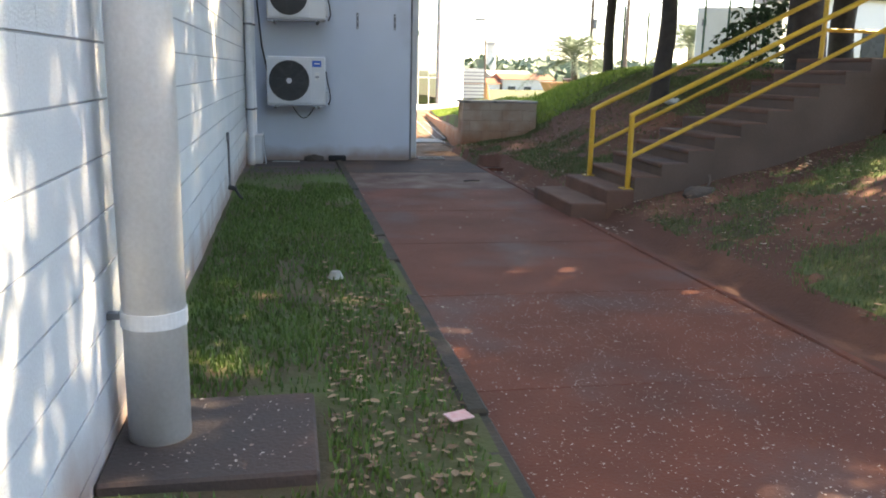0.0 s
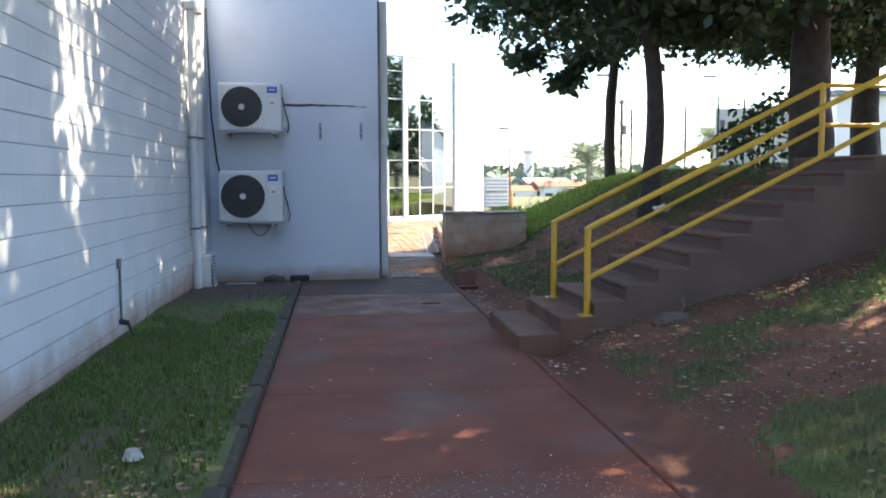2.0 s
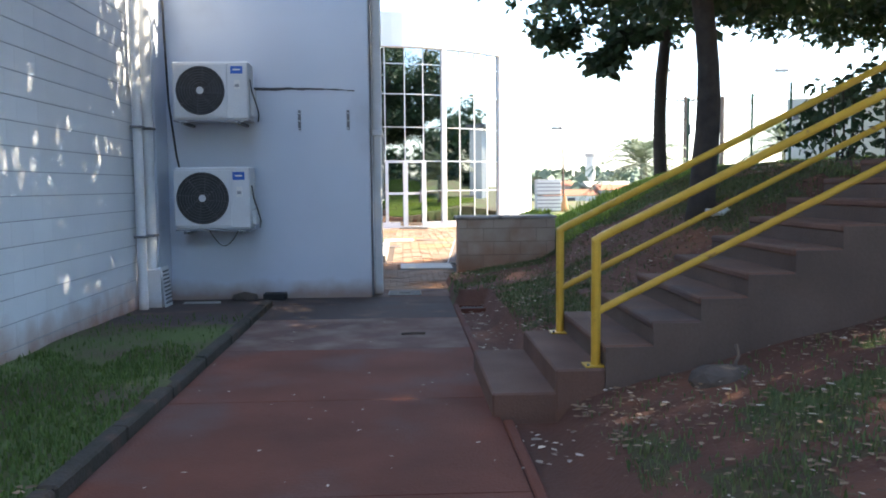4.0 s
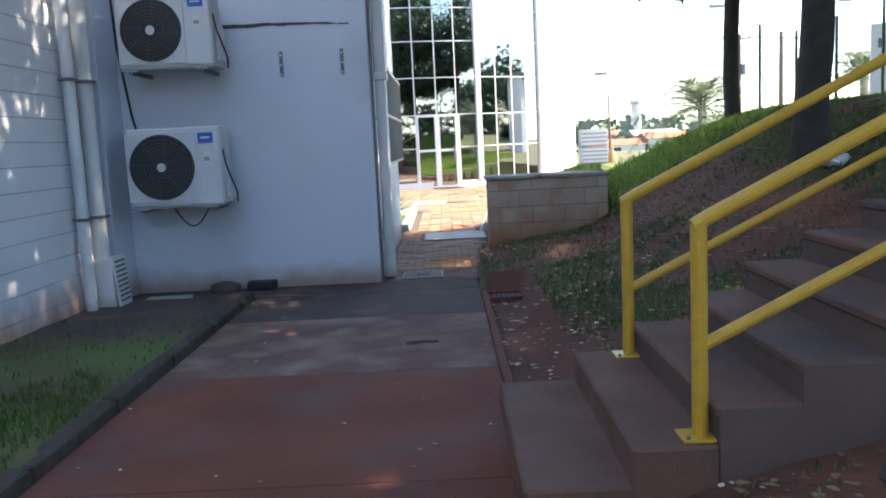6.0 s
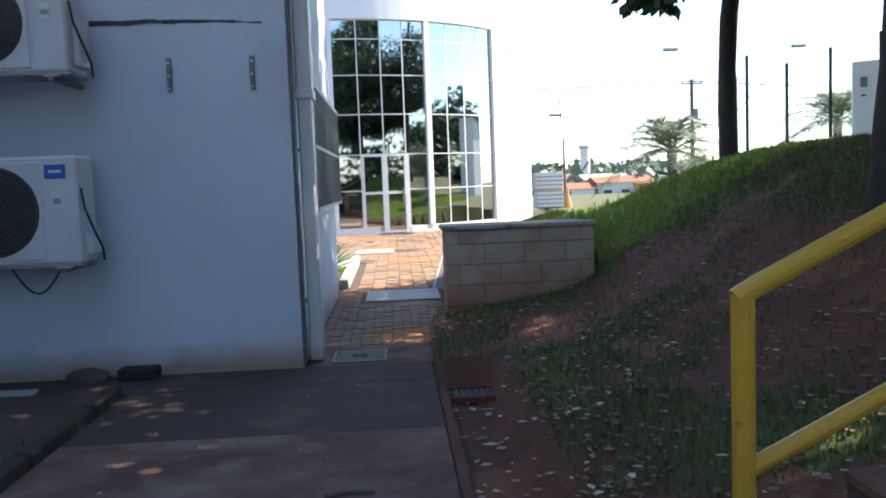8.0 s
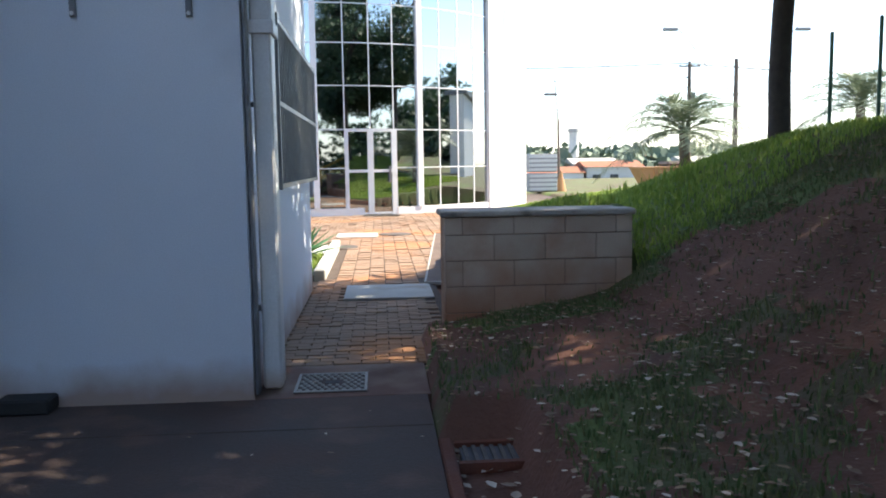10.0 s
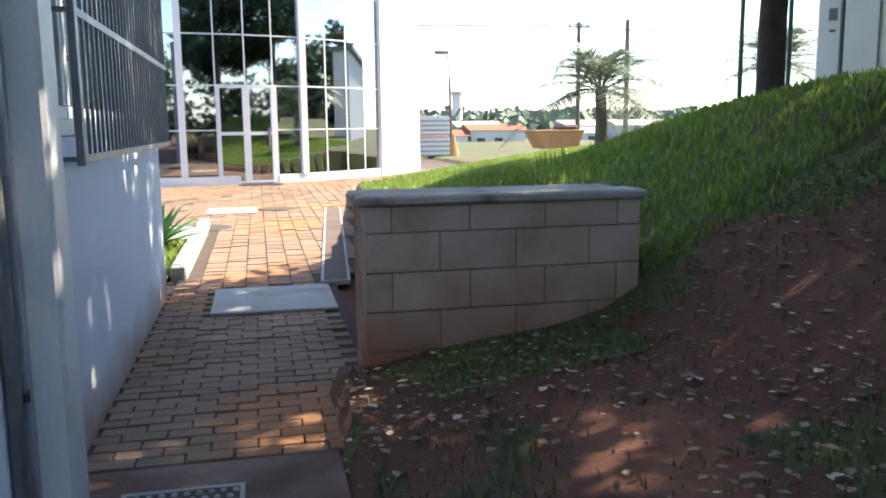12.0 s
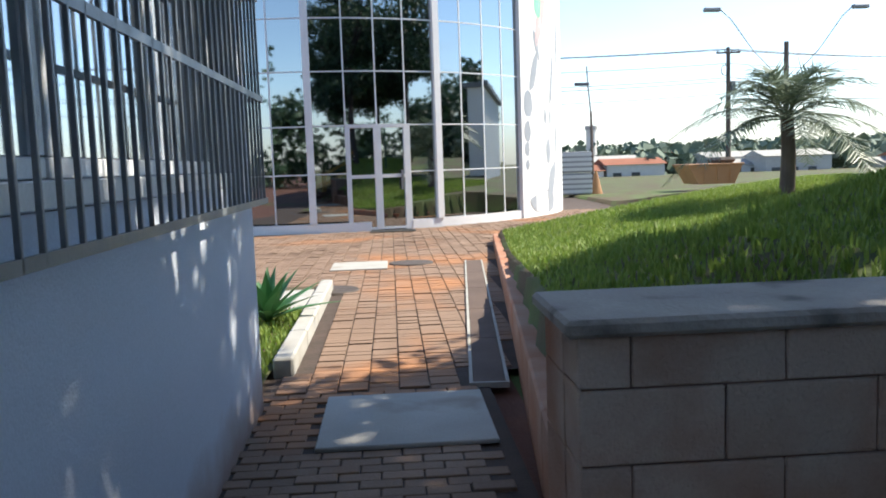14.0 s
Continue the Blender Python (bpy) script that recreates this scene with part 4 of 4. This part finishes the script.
    part("mural_shape", b, M[m], glassb, lab)


for d, z, rd, rz, m, ln in ((50.5, 2.9, 1.6, 0.35, "mural", 0), (50.0, 2.2, 1.2, 0.25, "mural", 0), (49.7, 1.75, 0.9, 0.18, "mural", 0), (49.8, 1.35, 0.7, 0.13, "mural", 0),
                            (53, 3.7, 1.2, 0.5, "mural", 3), (57, 5.2, 1.6, 0.8, "mural_pink", 3), (55.5, 5.6, 1.8, 0.5, "mural_green", 0), (60, 1.7, 1.2, 0.35, "mural", 0), (63, 3.6, 0.9, 0.7, "mural", 2),
                            (62, 0.9, 2.2, 0.5, "mural", 4), (57, 0.35, 6.5, 0.32, "mural", 0), (66, 2.0, 0.8, 0.5, "mural", 0), (54.5, 4.4, 0.8, 0.4, "mural", -3), (68, 4.6, 0.9, 0.9, "mural", 0), (58.5, 2.6, 0.7, 0.2, "mural", 0), (61.5, 2.6, 0.7, 0.2, "mural", 0)):
    mural_patch(d, z, rd, rz, m, "grey painted mural shape" if m == "mural" else "faded coloured mural shape", lean=ln)

# ---- trees ----
def leaf_cloud(centres, per, size, spread):
    vs, fs = [], []
    for c, rad in centres:
        for _ in range(per):
            d = rng.standard_normal(3)
            d /= np.linalg.norm(d)
            p = np.array(c) + d * rad * rng.random() ** 0.45 * np.array((1, 1, 0.7))
            a = rng.standard_normal(3)
            a[2] *= 0.6
            a[2] -= 0.4
            a /= np.linalg.norm(a)
            s = np.cross(a, rng.standard_normal(3))
            s /= np.linalg.norm(s)
            ln = size * (0.7 + 0.6 * rng.random())
            w = ln * spread
            i = len(vs)
            vs += [tuple(p), tuple(p + a * ln * 0.5 + s * w), tuple(p + a * ln), tuple(p + a * ln * 0.5 - s * w)]
            fs.append((i, i + 1, i + 2, i + 3))
    return vs, fs


def tree(x, y, z, r, fork, height, spread, label, seed, lean=(0, 0), clumps=70, per=95, low=3.2, knots=False, hanging=()):
    global rng
    keep, rng = rng, np.random.default_rng(seed)
    t = thing("tree", (x, y, z), label, "tree", "trees on the bank")
    pts = [Vector((x + lean[0] * s + 0.07 * math.sin(5 * s + seed), y + lean[1] * s, z - 0.2 + (fork + 0.2) * s)) for s in np.linspace(0, 1, 9)]
    b = tube(pts, r, 12, None, r * 0.72)
    for v in b.verts:
        v.co += 0.25 * r * noise.noise_vector(v.co * 2.3) * 0.6
        if v.co.z < z + 0.3:
            k = 1 + 0.35 * (z + 0.3 - v.co.z)
            v.co.x, v.co.y = x + (v.co.x - x) * k, y + (v.co.y - y) * k
    part("trunk", b, M["bark"], t, smooth=True)
    top = pts[-1]
    centres = []
    for k in range(9):
        az = k * 2.4 + seed
        out_r = spread * (0.55 + 0.4 * rng.random())
        end = top + Vector((math.cos(az) * out_r, math.sin(az) * out_r, (height - fork) * (0.25 + 0.7 * (k / 9))))
        mid = top.lerp(end, 0.5) + Vector((0, 0, 0.5))
        part("limb", tube([top - Vector((0, 0, 0.15)), top.lerp(mid, 0.5), mid, mid.lerp(end, 0.5), end], r * 0.48, 7, None, 0.03), M["bark"], t)
    for _ in range(clumps):
        az, rr = 6.283 * rng.random(), spread * rng.random() ** 0.5
        f = (rr / spread) ** 2
        hz_ = low + z * 0 + (height - low) * (0.5 + (rng.random() - 0.5) * (1.05 - 0.75 * f))
        if rng.random() < 0.3:
            hz_ = low + rng.random() * 0.7 + 0.5 * f
        centres.append(((top.x + math.cos(az) * rr, top.y + math.sin(az) * rr, hz_), 0.4 + 0.45 * rng.random()))
    for hx, hy, hz2, hr2 in hanging:
        end = Vector((hx, hy, hz2))
        part("limb", tube([top - Vector((0, 0, 0.1)), top.lerp(end, 0.5) + Vector((0, 0, 0.25)), end], 0.04, 6, None, 0.012), M["bark"], t)
        centres += [((hx + 0.3 * rng.standard_normal(), hy + 0.3 * rng.standard_normal(), hz2 + 0.25 * rng.random()), hr2) for _ in range(4)]
    vs, fs = leaf_cloud(centres, per, 0.17, 0.3)
    crown = sheet("crown", vs, fs, M["leaf"], "", "", "", t)
    if knots:
        kv, kf = leaf_cloud([((pts[6].x + 0.1, pts[6].y - 0.1, pts[6].z + dz), 0.16) for dz in (-0.5, -0.2, 0.1)], 60, 0.08, 0.35)
        sheet("sprouts", kv, kf, M["leaf"], "", "", "stuff", t)
    rng = keep
    return t


tree(1.42, 19.18, 1.36, 0.125, 4.2, 9.5, 2.8, "slender dark-barked tree with sprouts on its trunk", 3, (-0.1, -0.5), 95, 110, 4.4, True, ((0.0, 17.7, 3.45, 0.28), (-0.7, 17.9, 3.95, 0.35), (0.5, 17.6, 3.75, 0.3)))
tree(0.14, 13.5, ground_z(0.14, 13.5), 0.15, 2.8, 10.5, 3.0, "dark-barked forked tree with a dense low crown", 5, (-0.2, -0.2), 165, 120, 3.75)
tree(2.0, 12.6, 1.5, 0.3, 3.4, 13.0, 4.4, "thick-trunked tree behind the stair landing", 8, (0.15, 0.1), 300, 110, 4.0)
tree(1.9, 5.0, 1.25, 0.28, 3.8, 11.3, 5.0, "large shady tree on the bank above the path", 12, (-0.3, 0.2), 330, 105, 5.0)
tree(3.2, 9.2, 1.75, 0.25, 4.4, 15.0, 4.7, "tall tree beside the stair landing", 15, (0.1, 0.1), 370, 110, 6.0)
# next two stand out of view, added to throw shade on bank and lawn
tree(6.5, 17.9, 1.8, 0.28, 4.2, 8.8, 4.9, "unseen broad tree added to shade the grassy bank", 22, (0.1, 0.1), 430, 105, 4.3)
tree(9.4, 22.0, 1.8, 0.26, 4.4, 9.0, 3.7, "unseen broad tree added to shade the lawn", 27, (0.1, 0.1), 210, 105, 5.2)

# shrub by the landing
vs, fs = leaf_cloud([((1.6 + 0.9 * rng.random(), 13.6 + 1.0 * rng.random(), 1.7 + 1.1 * rng.random()), 0.25 + 0.2 * rng.random()) for _ in range(16)], 45, 0.12, 0.32)
shrub = thing("shrub", (2.0, 14.0, 1.5), "loose dark green shrub beside the landing", "shrub")
sheet("foliage", vs, fs, M["leaf"], "", "", "", shrub)
for k in range(4):
    part("stem", tube([(2.0, 14.0, 1.45), (1.8 + 0.2 * k, 13.8 + 0.15 * k, 2.1), (1.7 + 0.25 * k, 13.7 + 0.2 * k, 2.6)], 0.02, 6, None, 0.008), M["bark"], shrub)


def palm(x, y, z, trunk_h, s, seed, label):
    p = thing("palm", (x, y, z), label, "palm", "palms by the street")
    b = tube([(x, y, z - 0.2), (x + 0.03, y, z + trunk_h * 0.5), (x, y, z + trunk_h)], 0.11 * s, 10, None, 0.09 * s)
    part("trunk", b, M["wood_pole"], p)
    r_ = np.random.default_rng(seed)
    for k in range(28):
        az, el = k * 2.399 + 0.3 * r_.random(), radians(2 + 80 * (k / 28))
        ln = s * (1.55 + 0.35 * r_.random())
        d = Vector((math.cos(az) * math.cos(el), math.sin(az) * math.cos(el), math.sin(el)))
        o = Vector((x, y, z + trunk_h))
        pts = [o + d * ln * t + Vector((0, 0, -0.6 * ln * t * t)) for t in np.linspace(0, 1, 9)]
        vs, fs = [], []
        for i in range(1, 34):
            t = 0.12 + 0.88 * i / 34
            c = o + d * ln * t + Vector((0, 0, -0.6 * ln * t * t))
            tang = (d + Vector((0, 0, -1.2 * t))).normalized()
            side = tang.cross(Vector((0, 0, 1))).normalized()
            w = s * 0.55 * math.sin(math.pi * min(0.93, 0.2 + 0.75 * t)) * (0.85 + 0.3 * r_.random())
            for sg in (-1, 1):
                tip = c + (side * sg * 0.75 + tang * 0.62 + Vector((0, 0, 0.1 - 0.45 * r_.random()))) * w
                q = len(vs)
                e = tang * 0.012 * s
                vs += [tuple(c - e), tuple(c + e), tuple((c + tip) / 2 + e * 1.2), tuple(tip)]
                fs.append((q, q + 1, q + 2, q + 3))
        fr = part("frond", tube(pts, 0.014 * s, 4, None, 0.004), M["palm"], p)
        me = bpy.data.meshes.new("foliage")
        me.from_pydata(vs, [], fs)
        me.materials.append(M["palm"])
        lf = new("foliage", me)
        lf.parent = fr
        lf.matrix_parent_inverse = Matrix.Identity(4)
        tagged(lf, kind="stuff")
    return p


palm(3.82, 28.43, ground_z(3.82, 28.43), 2.0 - ground_z(3.82, 28.43), 1.22, 21, "young palm with grey-green arching fronds")
palm(8.9, 30.0, 0.9, 1.75, 1.22, 24, "palm with drooping fronds near the white cabinet")

# ---- fence posts, generator cabinet, street furniture ----
for x, h in ((2.9, 2.1), (3.58, 1.9), (4.33, 2.1), (5.2, 2.3), (5.9, 2.2), (6.6, 2.2)):
    z = ground_z(x, 22.0)
    fp = thing("fence_post", (x, 22.0, z), "thin green-painted steel post on the bank", "fence post", "green posts")
    part("shaft", rod((x, 22.0, z - 0.1), (x, 22.0, z + h), 0.03, 0.03, 8), M["green_post"], fp)
    part("cap", rod((x, 22.0, z + h), (x, 22.0, z + h + 0.02), 0.034, 0.02, 8), M["green_post"], fp)
gen = thing("generator_cabinet", (8.2, 26.8, 1.6), "white sheet steel generator cabinet on a dark base", "generator")
zg = 1.98
GT = pose(7.1, 26.2, 0, 0, 0, -38)
part("cabinet", box(0, 2.6, 0, 1.3, zg, zg + 1.78, 0.03, None, GT), M["genset"], gen)
part("base", box(-0.04, 2.64, -0.04, 1.34, 0.5, zg - 0.003, 0.01, None, GT), M["bracket"], gen)
part("panel_door", box(0.12, 1.0, -0.016, -0.001, zg + 0.15, zg + 1.6, 0.004, None, GT), M["genset"], gen)
part("latch", box(0.18, 0.32, -0.035, -0.017, zg + 1.2, zg + 1.42, 0.004, None, GT), M["bracket"], gen)
part("nameplate", box(0.2, 0.3, -0.03, -0.017, zg + 1.0, zg + 1.04, 0, None, GT), M["cable"], gen)
part("hinge", box(1.0, 1.03, -0.03, -0.002, zg + 0.3, zg + 1.5, 0, None, GT), M["bracket"], gen)


def utility_pole(x, y, zb, zt, label, arms=False, fittings=True):
    p = thing("utility_pole", (x, y, zb), label, "utility pole", "poles along the street")
    part("shaft", rod((x, y, zb), (x, y, zt), 0.16, 0.11, 10), M["wood_pole"], p)
    if fittings:
        part("crossarm", box(x - 0.7, x + 0.7, y - 0.05, y + 0.05, zt - 0.35, zt - 0.25), M["wood_pole"], p)
        for dx in (-0.6, -0.2, 0.2, 0.6):
            part("insulator", rod((x + dx, y, zt - 0.25), (x + dx, y, zt - 0.1), 0.05, 0.03, 8), M["acring"], p)
        part("transformer_ring", tube([(x - 0.25 + 0.25 * math.cos(a) , y - 0.2, zt - 1.3 + 0.3 * math.sin(a)) for a in np.linspace(0, 6.28, 13)], 0.03, 5), M["cable"], p)
        part("fuse_box", box(x + 0.1, x + 0.35, y - 0.2, y, zt - 2.6, zt - 1.9, 0.02), M["bracket"], p)
    if arms:
        for sg in (-1, 1):
            part("lamp_arm", tube([(x, y, zt - 2.0), (x + sg * 1.6, y, zt - 0.4), (x + sg * 2.7, y, zt + 1.1), (x + sg * 3.2, y, zt + 1.55)], 0.026, 6), M["bracket"], p)
            part("lamp_head", box(x + sg * 3.6 - 0.4, x + sg * 3.6 + 0.4, y - 0.15, y + 0.15, zt + 1.45, zt + 1.65, 0.05), M["acring"], p)
    return p


utility_pole(16.4, 60.9, -0.5, 7.5, "timber utility pole with crossarm and insulators")
utility_pole(15.95, 53.1, -0.4, 6.67, "street lamp pole with two curved lamp arms", True, False)
utility_pole(40.0, 66.0, -0.6, 7.5, "timber utility pole beside the street")
utility_pole(-16.0, 57.0, -0.6, 7.3, "timber utility pole beyond the glass building")
sl = thing("street_lamp", (5.25, 48.0, 0), "slim leaning street lamp by the yard", "street lamp")
part("shaft", rod((5.3, 48, -0.1), (5.25, 48, 3.4), 0.07, 0.05, 8), M["wood_pole"], sl)
part("arm", tube([(5.25, 48, 3.3), (5.15, 48, 4.4), (5.1, 48, 5.2)], 0.03, 6), M["bracket"], sl)
part("lamp_head", box(4.6, 5.2, 47.9, 48.1, 4.42, 4.55, 0.03), M["bracket"], sl)
# wires between the poles
for k, (dz, dx) in enumerate(((-0.1, -0.6), (-0.1, -0.2), (-0.12, 0.6), (-0.9, 0.0), (-1.7, 0.0), (-1.9, 0.1), (-2.6, 0.0))):
    wires = []
    for a, c in (((-16.0, 57.0, 7.3), (16.4, 60.9, 7.5)), ((16.4, 60.9, 7.5), (40, 66, 7.5))):
        for i in range(13):
            t = i / 12
            wires.append((a[0] + (c[0] - a[0]) * t + dx, a[1] + (c[1] - a[1]) * t, a[2] + (c[2] - a[2]) * t + dz - 1.6 * t * (1 - t)))
    solo("power_line", tube(wires, 0.018, 4), M["cable"], "thin dark power line between the poles", "power line", "power lines")

# crates, container, fence and far town
for k, z in enumerate((0.1, 0.95)):
    cr_ = thing("crate", (4.0, 46.4, z), "grey slatted crate stacked beside the building", "crate", "stacked crates")
    part("body", box(3.55, 4.75, 46.0, 47.0, z, z + 0.8, 0.02), M["acring"], cr_)
    for i in range(4):
        part("slat", box(3.53, 4.77, 45.975, 45.998, z + 0.06 + 0.19 * i, z + 0.18 + 0.19 * i), M["acbody"], cr_)
solo("warning_cone", rod((5.05, 46.5, 0.05), (5.05, 46.5, 1.0), 0.25, 0.04, 14), M["orange"], "orange traffic cone near the crates", "cone")
skip = thing("skip_container", (9.4, 45.5, 0.3), "orange skip container on the verge", "container")
b = bmesh.new()
pr = [(8.6, 0.35), (10.0, 0.35), (10.3, 1.05), (8.2, 1.05)]
f = b.faces.new([b.verts.new((x, 45.0, z)) for x, z in pr])
ext = bmesh.ops.extrude_face_region(b, geom=[f])["geom"]
bmesh.ops.translate(b, verts=[v for v in ext if isinstance(v, bmesh.types.BMVert)], vec=(0, 1.6, 0))
bmesh.ops.recalc_face_normals(b, faces=b.faces)
part("body", b, M["orange"], skip)
part("rim", box(8.15, 10.35, 44.95, 46.65, 1.05, 1.12, 0.01), M["orange"], skip)
for x in (8.8, 9.3, 9.8):
    part("rib", box(x, x + 0.08, 44.95, 44.999, 0.4, 1.05), M["orange"], skip)
part("load", box(9.4, 10.1, 45.1, 46.4, 1.124, 1.35, 0.1), M["stone"], skip)

road = solo("road", box(-60, 120, 50, 56, -0.9, -0.35), M["asphalt"], "grey asphalt street beyond the yard", "road", kind="structure")
wb2 = thing("white_building", (18.0, 34.0, 0), "low plain white building with a dark eave", "building")
part("wall", box(13.6, 26.0, 30.0, 33.5, -0.5, 4.6), M["plaster"], wb2)
part("eave", box(13.4, 26.2, 29.8, 33.7, 4.604, 4.8), M["bracket"], wb2)
part("window", box(16.0, 17.5, 29.95, 29.997, 2.4, 3.4), M["dark_win"], wb2)
hr = np.random.default_rng(31)
for k in range(60):
    y = 110 + 120 * hr.random()
    x = (-0.05 + 0.75 * hr.random()) * y
    w, d, h = 4 + 5 * hr.random(), 5 + 3 * hr.random(), 2.0 + 1.8 * hr.random()
    z = -2.6 + 0.006 * (y - 95)
    ho = thing("house", (x, y, z), "small plastered town house with a tiled roof", "house", "distant town houses")
    part("wall", box(x - w / 2, x + w / 2, y, y + d, z - 1, z + h), M["house"], ho)
    b = bmesh.new()
    q = [b.verts.new(c) for c in ((x - w / 2 - 0.3, y - 0.3, z + h + 0.01), (x + w / 2 + 0.3, y - 0.3, z + h + 0.01), (x + w / 2 + 0.3, y + d + 0.3, z + h + 0.01), (x - w / 2 - 0.3, y + d + 0.3, z + h + 0.01), (x - w / 2 - 0.3, y + d / 2, z + h + 0.8), (x + w / 2 + 0.3, y + d / 2, z + h + 0.8))]
    for idx in ((0, 1, 5, 4), (2, 3, 4, 5), (0, 4, 3), (1, 2, 5), (0, 3, 2, 1)):
        b.faces.new([q[i] for i in idx])
    bmesh.ops.recalc_face_normals(b, faces=b.faces)
    part("roof", b, M["roof"] if hr.random() < 0.6 else M["concrete"], ho)
    for i in range(int(w // 2.6)):
        part("window", box(x - w / 2 + 0.8 + 2.4 * i, x - w / 2 + 1.9 + 2.4 * i, y - 0.06, y - 0.004, z + 1.0, z + 2.1), M["dark_win"], ho)
tw = thing("water_tower", (28.0, 140.0, -2), "pale slim concrete water tower in the town", "tower")
part("shaft", rod((28.0, 140, -3), (28.0, 140, 6.0), 0.85, 0.8, 16), M["house"], tw)
part("tank", rod((28.0, 140, 6.003), (28.0, 140, 6.6), 0.95, 0.95, 16), M["house"], tw)
cs = []
for k in range(700):
    y = 120 + 260 * hr.random()
    x = (-0.25 + 1.25 * hr.random()) * y
    cs.append(((x, y, -1.2 + 0.019 * (y - 100) + 1.6 * hr.random()), 2.6 + 2.6 * hr.random()))
# far belt: its pale leaf colour stands in for haze
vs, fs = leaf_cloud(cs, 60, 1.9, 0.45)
sheet("far_trees", vs, fs, M["far_leaf"], "distant belt of trees behind the town, coloured pale with haze", "woods")
# wooded rise and lawn behind the start, which the glass mirrors
cs = []
for k in range(150):
    x = -30 + 75 * hr.random()
    cs.append(((x, -14 - 14 * hr.random(), 1 + 9.5 * hr.random() ** 1.4), 1.6 + 1.8 * hr.random()))
for k in range(190):
    y = -22 + 52 * hr.random()
    top = 6.0 + 5.0 * noise.noise((y * 0.11, 4.0, 0.0))
    cs.append(((40 + 16 * hr.random(), y, 0.8 + (top + 1.5) * hr.random()), 1.5 + 1.7 * hr.random()))
vs, fs = leaf_cloud(cs, 150, 0.6, 0.4)
sheet("tree_belt", vs, fs, M["leaf"], "dense dark tree belt behind the walkway", "woods")

# ---- pavers of corridor and yard ----
pav = thing("pavement", (-3.2, 18.0, 0), "red concrete pavers in stretcher bond, dusty", "pavement", kind="structure")
part("bedding", box(SIDE_X - 0.1, -2.42, 15.96, 20.2, -0.14, -0.012), M["joint"], pav)
b = bmesh.new()
yard = [(-9.0, 20.204), (-1.9, 20.204), (-1.2, 29.4), (4.5, 33.0), (9.0, 46.0), (-9.0, 46.0)]
f = b.faces.new([b.verts.new((x, y, -0.012)) for x, y in yard])
part("bedding", b, M["joint"], pav)
pm = mesh_of(box(0.004, 0.196, 0.004, 0.096, -0.05, 0.0, 0.004), "paver", M["paver"])
rest_v, rest_f = [], []
n_parts = 0


def in_yard(x, y):
    if y < 20.2:
        return SIDE_X - 0.17 < x and x + 0.2 < -2.42
    right = kerb_line(y) + 0.08 if y < 29.4 else kerb_line(29.4) + (y - 29.4) / 0.62
    left = -3.74 if y < 24.3 else -6.2
    return left < x and x + 0.2 < right and math.hypot(x + 0.1 - CX, y + 0.05 - CY) > CR + 0.1


y = 15.965
row = 0
while y < 38.0:
    x = -6.4 + (0.1 if row % 2 and y < 19.7 else 0.0)
    while x < 6.0:
        if in_yard(x, y) and not (-3.46 < x + 0.1 < -2.48 and 18.62 < y + 0.05 < 19.64):
            dz = 0.003 * rng.standard_normal()
            oy = 0.05 if y > 19.75 and round(x / 0.2) % 2 else 0.0
            if n_parts < 300 and y < 20.5:
                ob = place("paver", pm, pav)
                ob.location = (x, y + oy, dz)
                n_parts += 1
            elif x < 3.4:
                i = len(rest_v)
                a, c = (0.006, 0.194), (0.004 + oy, 0.096 + oy)
                rest_v += [(x + a[0], y + c[0], dz), (x + a[1], y + c[0], dz), (x + a[1], y + c[1], dz), (x + a[0], y + c[1], dz),
                           (x + a[0], y + c[0], -0.03), (x + a[1], y + c[0], -0.03), (x + a[1], y + c[1], -0.03), (x + a[0], y + c[1], -0.03)]
                rest_f += [(i, i + 1, i + 2, i + 3), (i, i + 4, i + 5, i + 1), (i + 1, i + 5, i + 6, i + 2), (i + 2, i + 6, i + 7, i + 3), (i + 3, i + 7, i + 4, i)]
        x += 0.2
    y += 0.1
    row += 1
sheet("yard_pavers", rest_v, rest_f, M["paver"], "", "", "stuff", pav)

# ---- blocks of the long wall ----
CH, BW = 0.208, 0.4
near = 0
far_v, far_f = [], []
for k in range(23):
    z = -0.02 + CH * k
    y = -2.0 - (0.2 if k % 2 else 0.0)
    while y < 14.6:
        if near < 300 and 3.4 < y < 11.6 and z < 2.95:
            block_piece(wl_ob, BW, CH, 0.05, (WALL_X, y, z), M["block"], gap=0.009)
            near += 1
        else:
            i = len(far_v)
            y0, y1, z0, z1 = y + 0.0003, y + BW - 0.0003, z + 0.0045, z + CH - 0.0045
            far_v += [(WALL_X, y0, z0), (WALL_X, y1, z0), (WALL_X, y1, z1), (WALL_X, y0, z1), (WALL_X - 0.03, y0, z0), (WALL_X - 0.03, y1, z0), (WALL_X - 0.03, y1, z1), (WALL_X - 0.03, y0, z1)]
            far_f += [(i, i + 1, i + 2, i + 3), (i, i + 4, i + 5, i + 1), (i + 1, i + 5, i + 6, i + 2), (i + 2, i + 6, i + 7, i + 3), (i + 3, i + 7, i + 4, i)]
        y += BW
sheet("upper_blocks", far_v, far_f, M["block"], "", "", "stuff", wl_ob)
